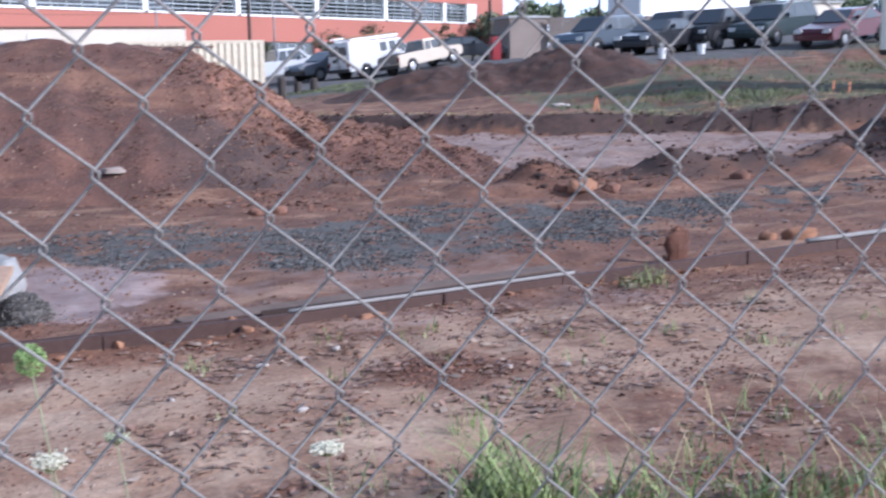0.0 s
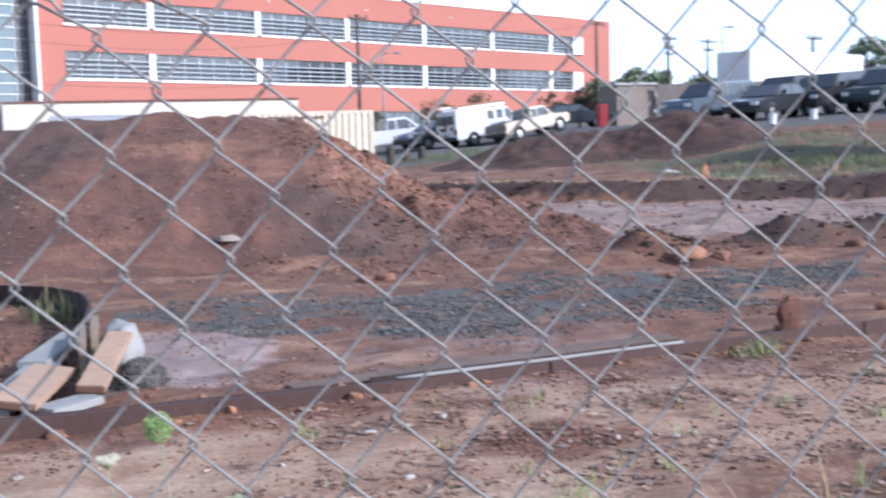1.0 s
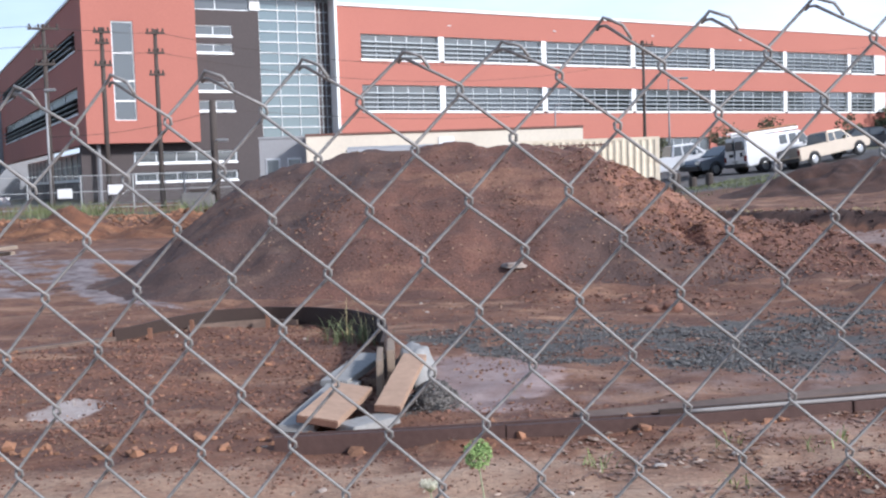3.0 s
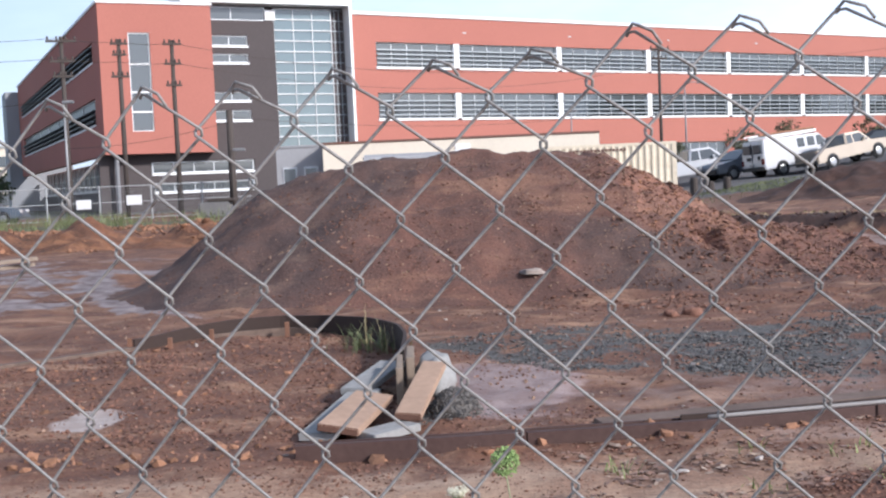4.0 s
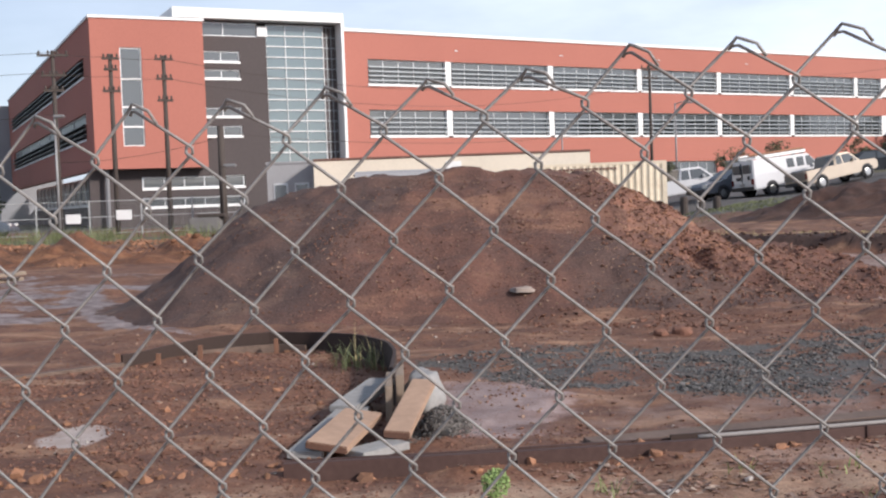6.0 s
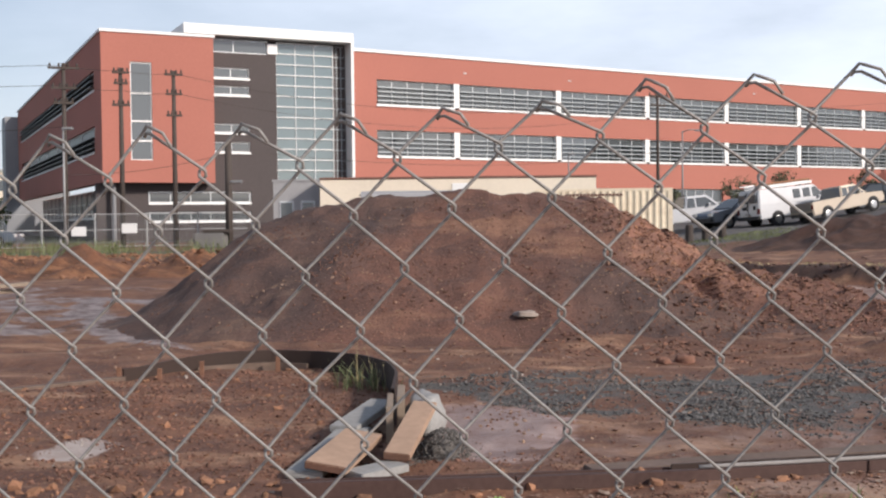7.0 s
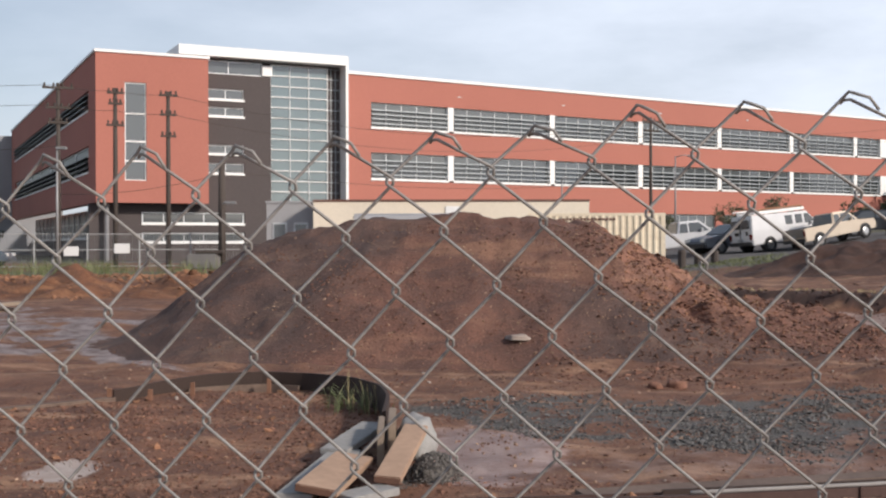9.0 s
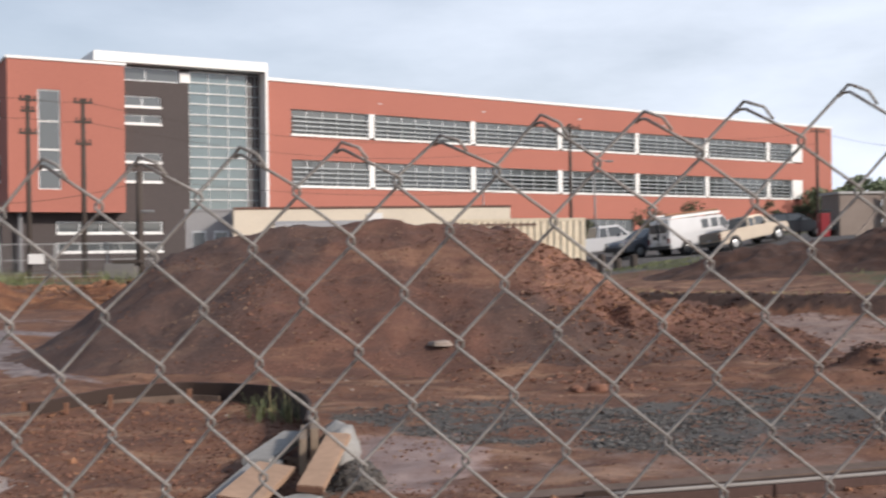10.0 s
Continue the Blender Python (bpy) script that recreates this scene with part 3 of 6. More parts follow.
def chain_link_fence():
    fence = thing("chain_link_fence", pose(0, 0, 0), "weathered galvanised chain-link fence with knuckled top loops", "fence")
    gauge = 0.00120
    for k in range(-70, 90):
        pts = []
        for r in range(ROWS):
            even = r % 2 == 0
            ends = (k / 2, (k + 1) / 2)
            u = ends[0] if (k % 2 == 0) == even else ends[1]
            right = u == ends[1]
            p = knot(u, r)
            side = 0.0016 if right else -0.0016
            down_front = not right      # the strand below runs to the right, on the near face
            yi, yo = (-0.0026, 0.0026) if right else (0.0026, -0.0026)
            if r == 0:
                q = knot(u + 0.5, 1)
                if right:               # strand bent over at the top, its end folded down beside its neighbour
                    pts += [p.lerp(q, 0.44) + Vector((0.001, -0.006, 0.0015)), p.lerp(q, 0.24) + Vector((0.003, -0.0065, 0.0050)),
                            p + Vector((0.003, -0.005, 0.002)), p + Vector((0.0, -0.002, 0.0035)), p + Vector((-0.003, 0.001, -0.0005))]
                else:
                    pts += [p.lerp(knot(u - 0.5, 1), 0.12) + Vector((0, 0.005, 0)), p + Vector((-0.002, 0.003, -0.002)), p + Vector((0.0015, -0.001, -0.002))]
                continue
            pts += [p + Vector((side * 0.2, yi, 0.0034)), p + Vector((side * 1.4, yi * 0.4, 0.002)),
                    p + Vector((side * 1.4, yo * 0.4, -0.002)), p + Vector((side * 0.2, yo, -0.0034))]
        part("wire", tube(pts, gauge, 6), M_wire, fence, smooth=True)
    return fence


chain_link_fence()


# ---- the office building ----
def wall_plane(x, y, degrees_):
    """Local frame of a facade: x along it, y into the building, z up."""
    return pose(x, y, 0, 0, 0, degrees_)


office = thing("office_building", pose(0, 0, 0), "three-storey red stucco office building with ribbon windows", "building")


def facade_part(name, bm, material, m, parent=office, label="", smooth=False):
    bmesh.ops.transform(bm, matrix=m, verts=bm.verts)
    return part(name, bm, material, parent, label, smooth)


def ribbon_window(m, x0, x1, z0, z1, panes, louvers=4, parent=office, sill=True, depth=0.25):
    """One bay of glazing, set back in its opening, with mullions, sun louvers and a sill."""
    w = facade_part("window", boxes([((x0, depth - 0.02, z0), (x0 + 0.07, depth + 0.06, z1)), ((x1 - 0.07, depth - 0.02, z0), (x1, depth + 0.06, z1)),
                                     ((x0 + 0.07, depth - 0.02, z1 - 0.08), (x1 - 0.07, depth + 0.06, z1)), ((x0 + 0.07, depth - 0.02, z0), (x1 - 0.07, depth + 0.06, z0 + 0.07))]), M_alu, m, parent)
    step = (x1 - x0 - 0.14) / panes
    for k in range(panes):
        a = x0 + 0.07 + k * step
        facade_part("pane", box((a + 0.03, depth + 0.02, z0 + 0.07), (a + step - 0.03, depth + 0.04, z1 - 0.08)), M_glass, m, w)
        if k:
            facade_part("mullion", box((a - 0.03, depth - 0.02, z0 + 0.07), (a + 0.03, depth + 0.06, z1 - 0.08)), M_alu, m, w)
    for k in range(louvers):
        z = z0 + 0.12 + (z1 - z0) * 0.72 * (k + 0.5) / louvers
        facade_part("louver", box((x0 + 0.05, -0.12, z - 0.05), (x1 - 0.05, depth - 0.06, z + 0.05)), M_louver, m, w)
    if sill:
        facade_part("sill", box((x0 - 0.05, -0.10, z0 - 0.16), (x1 + 0.05, depth + 0.06, z0)), M_white, m, w)
    return w


# long wing
WING = wall_plane(-7.7, 92.3, 32)
WING_END, T = 75.2, 0.6
BAYS = (2.1, 9.9, 20.9, 31.6, 42.2, 52.9, 63.3, 67.9)
facade_part("wall", box((0, 0, -2), (WING_END, T, 2.2)), M_stucco, WING)
facade_part("wall", box((0, 0, 4.6), (WING_END, T, 6.98)), M_stucco, WING)
facade_part("wall", box((0, 0, 9.30), (WING_END, T, 11.24)), M_stucco, WING)
facade_part("wall", box((0, 0, 13.46), (WING_END, T, 15.62)), M_stucco, WING)
for z0, z1 in ((2.2, 4.6), (6.98, 9.30), (11.24, 13.46)):
    facade_part("wall", box((0, 0, z0), (BAYS[0], T, z1)), M_stucco, WING)
    facade_part("wall", box((BAYS[-1] + (1.6 if z0 > 5 else 0), 0, z0), (WING_END, T, z1)), M_stucco, WING)
for z0, z1 in ((7.14, 9.30), (11.40, 13.46)):
    for a, b in zip(BAYS, BAYS[1:]):
        ribbon_window(WING, a + (0.28 if a != BAYS[0] else 0), b - 0.28, z0, z1, max(3, round((b - a) / 1.5)))
    for a in BAYS[1:-1]:
        facade_part("pillar", box((a - 0.28, -0.02, z0), (a + 0.28, 0.5, z1)), M_white, WING)
    facade_part("pillar", box((BAYS[-1] - 0.28, -0.02, z0), (BAYS[-1] + 1.6, 0.5, z1)), M_white, WING)
for a, b in zip(BAYS[1:], BAYS[2:]):
    ribbon_window(WING, a + 0.5, b - 0.5, 2.36, 4.6, max(3, round((b - a) / 1.4)), 1)
    facade_part("wall", box((a - 0.5, 0.0, 2.2), (a + 0.5, T, 4.6)), M_stucco, WING)
facade_part("wall", box((BAYS[0], 0, 2.2), (BAYS[1] - 0.5, T, 4.6)), M_stucco, WING)
facade_part("coping", box((-0.05, -0.12, 15.62), (WING_END + 0.1, 0.5, 15.86)), M_white, WING)
facade_part("roof", box((0, T, 15.0), (WING_END, 22, 15.3)), M_roof, WING)
facade_part("wall", box((WING_END - T, T, -2), (WING_END, 22, 15.62)), M_stucco, WING)
facade_part("wall", box((0, 21.4, -2), (WING_END - T, 22, 15.62)), M_stucco, WING)
# unseen dark wall added behind all the wing's windows
facade_part("wall", box((0.2, 5, -2), (WING_END - T - 0.1, 5.2, 14.9)), M_stucco_dark, WING, label="unseen dark wall added inside the wing")
for z in (6.4, 10.6):
    facade_part("floor_slab", box((0.2, T, z - 0.3), (WING_END - T - 0.1, 5, z)), M_concrete, WING)
for x in (1.0, 1.9):
    facade_part("roof_pipe", tube([WING.inverted() @ (WING @ Vector((x, 4, z))) for z in (15.3, 17.5)], 0.18, 8), M_alu, WING)
for x in (10.6, 22, 34, 46):
    facade_part("overflow_scupper", box((x, -0.08, 14.38), (x + 0.34, 0.0, 14.47), None, 0.02), M_alu, WING)

# stair tower and charcoal block
TOWER = wall_plane(-7.9, 92.0, 26)
DW = [(-11.4, -8.5, 12.95, 13.74), (-11.4, -8.5, 11.65, 12.33), (-11.4, -8.5, 8.72, 9.41), (-11.4, -8.5, 7.22, 8.0)]
facade_part("wall", box((-8.5, 0, 4.16), (-6.3, T, 14.9)), M_stucco_dark, TOWER, label="charcoal masonry wall")
for a, b in ((4.16, 7.06), (8.0, 8.56), (9.41, 11.49), (12.33, 12.79), (13.74, 14.9)):
    facade_part("wall", box((-12.4, 0, a), (-8.5, T, b)), M_stucco_dark, TOWER)
for a, b, z0, z1 in DW:
    ribbon_window(TOWER, a, b, z0, z1, 2, 0, depth=0.12)
facade_part("wall", box((-20.2, 0, -2), (-6.3, T, 1.75)), M_stucco_dark, TOWER)
facade_part("wall", box((-20.2, 0, 2.61), (-6.3, T, 3.16)), M_stucco_dark, TOWER)
for z0, z1 in ((1.91, 2.61), (3.32, 4.16)):
    ribbon_window(TOWER, -16.35, -8.5, z0, z1, 5, 0, depth=0.12)
    facade_part("wall", box((-20.2, 0, z0 - 0.16), (-16.4, T, z1)), M_stucco_dark, TOWER)
    facade_part("wall", box((-8.45, 0, z0 - 0.16), (-6.3, T, z1)), M_stucco_dark, TOWER)
facade_part("wall", box((-20.2, 0.0, 4.16), (-12.4, T, 4.75)), M_stucco_dark, TOWER)
ribbon_window(TOWER, -12.4, -7.0, 14.9, 15.95, 2, 0, depth=0.12, sill=False)
facade_part("pillar", box((-7.0, -0.05, 14.95), (-6.2, 0.5, 15.75)), M_white, TOWER)


def curtain_wall(m, x0, x1, z0, z1, cols, rows, parent=office):
    w = facade_part("curtain_wall", box((x0, 0.34, z0), (x1, 0.5, z1)), M_stucco_dark, m, parent, "tall glazed stair tower wall")
    cw, rh = (x1 - x0) / cols, (z1 - z0) / rows
    for i in range(cols):
        for j in range(rows):
            facade_part("pane", box((x0 + i * cw + 0.03, 0.28, z0 + j * rh + 0.03), (x0 + (i + 1) * cw - 0.03, 0.31, z0 + (j + 1) * rh - 0.03)), M_glass_green, m, w)
    for i in range(cols + 1):
        x = x0 + i * cw
        facade_part("mullion", box((x - 0.025, 0.2, z0), (x + 0.025, 0.34, z1)), M_alu, m, w)
    for j in range(rows + 1):
        z = z0 + j * rh
        facade_part("transom", box((x0, 0.17, z - 0.035), (x1, 0.34, z + 0.035)), M_white, m, w)


curtain_wall(TOWER, -6.25, -1.5, 4.2, 15.9, 3, 14)
facade_part("wall", box((-6.3, 0, -2), (0, T, 4.2)), M_stucco_dark, TOWER)
facade_part("reveal", box((-1.45, 0.5, 4.2), (-0.3, 0.9, 15.9)), M_stucco_dark, TOWER)
for j in range(15):
    facade_part("transom", box((-1.45, 0.42, 4.17 + j * 0.8357), (-0.33, 0.5, 4.23 + j * 0.8357)), M_louver, TOWER)
for x in (-1.1, -0.72):
    facade_part("mullion", box((x - 0.025, 0.44, 4.2), (x + 0.025, 0.5, 15.9)), M_louver, TOWER)
facade_part("white_frame", box((-0.32, -0.9, 2.0), (-0.10, 0.6, 16.1)), M_white, TOWER)
facade_part("canopy", box((-13.75, -0.9, 16.1), (-0.10, 9, 16.85)), M_white, TOWER)
facade_part("wall", box((-13.6, 0.6, 15.95), (-0.32, 9, 16.1)), M_stucco_dark, TOWER)

# projecting red block
BLOCK = wall_plane(-17.0, 86.0, 26)
L, Rr, Z0, Z1 = -9.12, -0.84, 4.78, 15.74
VX0, VX1 = -7.05, -5.48
facade_part("wall", box((L, 0, Z0), (VX0, T, Z1)), M_stucco, BLOCK)
facade_part("wall", box((VX1, 0, Z0), (Rr, T, Z1)), M_stucco, BLOCK)
facade_part("wall", box((VX0, 0, 13.65), (VX1, T, Z1)), M_stucco, BLOCK)
facade_part("wall", box((VX0, 0, Z0), (VX1, T, 6.43)), M_stucco, BLOCK)
vw = facade_part("window", boxes([((VX0, 0.1, 6.43), (VX0 + 0.08, 0.24, 13.65)), ((VX1 - 0.08, 0.1, 6.43), (VX1, 0.24, 13.65)), ((VX0 + 0.08, 0.1, 13.55), (VX1 - 0.08, 0.24, 13.65))]), M_alu, BLOCK, label="tall narrow strip window")
for z0, z1 in ((6.43, 7.85), (7.85, 9.3), (9.3, 11.35), (11.35, 13.65)):
    facade_part("pane", box((VX0 + 0.08, 0.16, z0 + 0.06), (VX1 - 0.08, 0.18, z1 - 0.06)), M_glass, BLOCK, vw)
    facade_part("transom", box((VX0, 0.06, z0 - 0.06), (VX1, 0.24, z0 + 0.06)), M_white, BLOCK, vw)
facade_part("wall", box((Rr - T, T, Z0), (Rr, 5, Z1)), M_stucco, BLOCK)
facade_part("coping", box((L - 0.1, -0.1, Z1), (Rr + 0.1, 0.5, Z1 + 0.2)), M_white, BLOCK)
facade_part("roof", box((L + T, T, Z1 - 0.5), (Rr - T, 64, Z1 - 0.3)), M_roof, BLOCK)
facade_part("soffit", box((L, T, Z0), (Rr, 4.5, Z0 + 0.2)), M_stucco_dark, BLOCK)

# its long flank, in the shade
FLANK = BLOCK @ pose(L, 0, 0, 0, 0, 90)      # x into the distance, y towards the building's inside is -y


def flank_box(x0, x1, z0, z1, d0=-T, d1=0.0):
    return box((x0, d0, z0), (x1, d1, z1))


FL = 64.0
for z0, z1 in ((Z0, 7.2), (9.15, 11.85), (13.3, Z1)):
    facade_part("wall", flank_box(T, FL, z0, z1), M_stucco, FLANK)
for z0, z1 in ((7.2, 9.15), (11.85, 13.3)):
    facade_part("wall", flank_box(T, 3.4, z0, z1), M_stucco, FLANK)
    facade_part("wall", flank_box(60, FL, z0, z1), M_stucco, FLANK)
    for k in range(7):
        a, b = 3.4 + k * 8.085, 3.4 + (k + 1) * 8.085
        w = facade_part("window", boxes([((a, -0.3, z0), (a + 0.12, -0.2, z1)), ((b - 0.12, -0.3, z0), (b, -0.2, z1)), ((a + 0.12, -0.3, z1 - 0.1), (b - 0.12, -0.2, z1)), ((a + 0.12, -0.3, z0), (b - 0.12, -0.2, z0 + 0.08))]), M_alu, FLANK)
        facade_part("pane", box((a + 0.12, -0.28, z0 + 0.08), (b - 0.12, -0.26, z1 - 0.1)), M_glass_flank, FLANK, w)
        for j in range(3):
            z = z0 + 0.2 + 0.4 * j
            facade_part("louver", box((a, -0.2, z), (b, 0.25, z + 0.09)), M_louver_shaded, FLANK, w)
        facade_part("sill", box((a, -0.3, z0 - 0.15), (b, 0.06, z0)), M_white, FLANK, w)
facade_part("coping", flank_box(0.5, FL, Z1, Z1 + 0.2, -0.5, 0.1), M_white, FLANK)
facade_part("wall", flank_box(4.5, FL, -2, 2.3, -3.0, -2.4), M_stucco_dark, FLANK)
for k in range(16):
    a = 4.6 + k * 3.6
    w = facade_part("window", boxes([((a, -2.7, 2.3), (a + 0.1, -2.55, Z0)), ((a + 3.5, -2.7, 2.3), (a + 3.6, -2.55, Z0)), ((a + 0.1, -2.7, 2.3), (a + 3.5, -2.55, 2.4)), ((a + 0.1, -2.7, Z0 - 0.1), (a + 3.5, -2.55, Z0))]), M_alu, FLANK)
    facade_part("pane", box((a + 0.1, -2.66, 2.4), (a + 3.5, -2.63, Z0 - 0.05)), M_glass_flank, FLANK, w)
    facade_part("transom", box((a + 0.1, -2.7, 3.6), (a + 3.5, -2.58, 3.68)), M_alu, FLANK, w)
facade_part("sill", flank_box(4.5, 62.4, 2.15, 2.32, -2.4, -2.2), M_white, FLANK)
M_lamp_grey = surface("painted_steel_column", (0.22, 0.22, 0.23), 0.6, 0.2, 0.1, 10, 1, 0.1)
facade_part("column", tube([Vector((0.8, -0.9, -1)), Vector((0.8, -0.9, Z0))], 0.16, 10), M_lamp_grey, FLANK)
facade_part("end_tower", flank_box(FL, FL + 5, -2, 15.2, -6, 1.5), M_end_tower, FLANK, label="grey metal-clad end tower")


# ---- low cream building, trailer, container ----
LOWB = wall_plane(-7.15, 62.3, 2)
low = thing("cream_building", pose(0, 0, 0), "long low cream stucco building with brown roof edge", "building")
facade_part("wall", box((0, 0, -0.6), (15.3, 0.3, 4.0)), M_cream, LOWB, low)
facade_part("wall", box((0, 0.3, -0.6), (0.3, 9, 4.0)), M_cream_white, LOWB, low)
facade_part("wall", box((15.0, 0.3, -0.6), (15.3, 9, 4.0)), M_cream, LOWB, low)
facade_part("wall", box((0.3, 8.7, -0.6), (15.0, 9, 4.0)), M_cream, LOWB, low)
facade_part("roof", box((-0.04, -0.05, 4.0), (15.34, 9.05, 4.13), None, 0.02), M_brown_trim, LOWB, low)
facade_part("wall_sign", box((7.3, -0.05, 3.3), (8.15, -0.005, 3.75)), M_white, LOWB, low, "small white wall sign")
ANNEX = wall_plane(-10.0, 64.0, 2)
facade_part("annex_wall", box((0, 0, -0.6), (2.75, 6, 4.0)), M_cream_white, ANNEX, low, "pale grey annex")
facade_part("annex_roof", box((-0.05, -0.05, 4.0), (2.75, 6, 4.12)), M_cream_white, ANNEX, low)
for x in (0.35, 1.55):
    w = facade_part("window", box((x, -0.05, 1.2), (x + 0.8, -0.005, 2.9)), M_alu, ANNEX, low)
    facade_part("pane", box((x + 0.08, -0.075, 1.3), (x + 0.72, -0.052, 2.8)), M_glass, ANNEX, w)


def shipping_container():
    """Corrugated steel box, long side to the site."""
    c = thing("shipping_container", wall_plane(9.83, 49.9, 176), "cream painted corrugated steel shipping container", "container")
    Lc, Wc, Hc, base = 6.06, 2.44, 2.6, 0.4
    def wave(axis_len, place):
        n = round(axis_len / 0.30)
        verts, faces = [], []
        for i in range(n):
            for f, d in ((0.0, 0.0), (0.28, 0.0), (0.42, 0.05), (0.86, 0.05)):
                t = 0.12 + (axis_len - 0.24) * (i + f) / n
                for z in (base + 0.15, base + Hc - 0.12):
                    verts.append(place(t, d, z))
        verts += [place(axis_len - 0.12, 0.0, z) for z in (base + 0.15, base + Hc - 0.12)]
        faces = [(2 * k, 2 * k + 2, 2 * k + 3, 2 * k + 1) for k in range(len(verts) // 2 - 1)]
        return verts, faces
    for k, (length, place) in enumerate(((Lc, lambda t, d, z: (t, 0.06 - d, z)), (Lc, lambda t, d, z: (t, -Wc + d, z)),
                                         (Wc, lambda t, d, z: (0.06 - d, -t, z)), (Wc, lambda t, d, z: (Lc - 0.06 + d, -t, z)))):
        mesh_part("side_panel", *wave(length, place), M_container, c)
    part("frame", boxes([((x, y, base), (x + 0.12, y + 0.12, base + Hc)) for x in (0, Lc - 0.12) for y in (-Wc, -0.08)]
                        + [((0.12, y, z), (Lc - 0.12, y + 0.1, z + 0.14)) for y in (-Wc, -0.06) for z in (base, base + Hc - 0.14)]
                        + [((x, -Wc + 0.12, z), (x + 0.1, -0.08, z + 0.14)) for x in (0, Lc - 0.1) for z in (base, base + Hc - 0.14)]), M_container, c)
    part("roof", box((0.1, -Wc + 0.1, base + Hc - 0.06), (Lc - 0.1, -0.04, base + Hc - 0.02)), M_container, c)
    part("lettering", boxes([((2.2 + 0.16 * i, 0.065, base + 2.28), (2.32 + 0.16 * i, 0.075, base + 2.38)) for i in range(16)]), M_brown_trim, c, "faded line of lettering")
    return c


shipping_container()


# ---- formwork, planks, rubble ----
M_splash = surface("dried_concrete", (0.40, 0.36, 0.33), 0.9, 0, 0.15, 40, 3, 0.3, island=0.2)
M_gravel_dark = surface("wet_gravel", (0.108, 0.098, 0.089), 0.8, 0, 0.4, 60, 3, 0.4, island=0.6, depth=0.006)

def rock_template(seed, stretch=(1, 1, 0.7)):
    bm = bmesh.new()
    bmesh.ops.create_icosphere(bm, subdivisions=1, radius=1)
    rnd = random.Random(seed)
    for v in bm.verts:
        v.co = Vector((v.co.x * stretch[0], v.co.y * stretch[1], v.co.z * stretch[2])) * rnd.uniform(0.5, 1.3)
    bm.verts.ensure_lookup_table()
    verts = np.array([v.co[:] for v in bm.verts])
    faces = np.array([[v.index for v in f.verts] for f in bm.faces])
    bm.free()
    return verts, faces


ROCKS = [rock_template(k, (1.0 + 0.35 * math.sin(k * 2.1), 0.95 - 0.3 * math.sin(k * 1.3), 0.5 + 0.05 * k)) for k in range(8)]


def scatter(name, label, category, places, material):
    """Loose stones at places (x, y, z, size), joined because nobody could count them."""
    rnd = random.Random(len(places) + len(name))
    vs, fs, base = [], [], 0
    for x, y, z, size in places:
        v, f = ROCKS[rnd.randrange(8)]
        turn = np.array(Euler((rnd.uniform(-0.4, 0.4), rnd.uniform(-0.4, 0.4), rnd.uniform(0, 6.3))).to_matrix())
        vs.append((v * size) @ turn.T + (x, y, z + size * 0.18))
        fs.append(f + base)
        base += len(v)
    me = bpy.data.meshes.new(name)
    me.from_pydata(np.concatenate(vs).tolist(), [], np.concatenate(fs).tolist())
    me.materials.append(material)
    return tagged(new(name, me), label, category, kind="stuff")


def sample(n, xr, yr, accept, size, height=ground, seed=1):
    rnd = random.Random(seed)
    out = []
    tries = 0
    while len(out) < n and tries < n * 30:
        tries += 1
        x, y = rnd.uniform(*xr), rnd.uniform(*yr)
        if rnd.random() < accept(x, y):
            s = size[0] * (size[1] / size[0]) ** (rnd.random() ** 2.2)
            out.append((x, y, height(x, y), s))
    return out


def on_pile(x, y):
    return ground(x, y) + pile_height(x, y)


def patchy(x, y, scale=0.6, seed=3.0):
    return max(0.0, 0.08 + 1.9 * noise.noise((x * scale, y * scale, seed)) + 0.5 * noise.noise((x * scale * 4, y * scale * 4, seed)))


BED_X = (-0.47, -0.48, -0.60, -0.95, -1.45, -1.95, -2.45, -3.00, -3.42, -3.75, -4.1, -4.8)
BED_Y = (8.90, 9.90, 10.80, 11.75, 12.40, 12.65, 12.50, 12.15, 11.70, 11.40, 11.10, 10.5)


def bed_inside(x, y):
    top = lerp_list(x, BED_X[::-1], BED_Y[::-1])
    return 1.0 if -4.4 < x < -0.5 and 7.0 < y < top - 0.1 else 0.0


scatter("gravel", "blue-grey crushed stone spread over mud", "gravel", sample(17000, (-0.35, 12), (8, 14.5), lambda x, y: gravel_amount(x, y) ** 1.1 * min(1, 0.12 + patchy(x, y, 0.9, 9.0) + 0.8 * smooth(1.2, 0.4, math.hypot((x - 2.45) / 0.75, (y - 9.0) / 0.42))), (0.006, 0.026), seed=4), M_gravel)
scatter("pile_clods", "crumbly red clods on the heap's flank", "clods",
        sample(9000, (2.2, 7.4), (14.2, 19.2), lambda x, y: (1.0 if pile_height(x, y) > 0.02 else 0.12) * smooth(2.0, 3.4, x - 0.35 * (16.5 - y)), (0.006, 0.045), on_pile, 5), M_clod)
scatter("pile_clods", "orange clay clods at the slumped end of the heap", "clods",
        sample(2000, (2.4, 5.4), (16.2, 19.3), lambda x, y: (1.0 if pile_height(x, y) > 0.5 else 0.1) * smooth(2.5, 3.1, x), (0.008, 0.036), on_pile, 6), M_clod_orange)
scatter("pile_clods", "fine red crumbs over the heap", "clods",
        sample(6500, (-6, 3), (14.3, 18.8), lambda x, y: (0.1 + patchy(x, y, 0.9)) * smooth(-5.5, 0.5, x), (0.004, 0.028), on_pile, 7), M_clod)
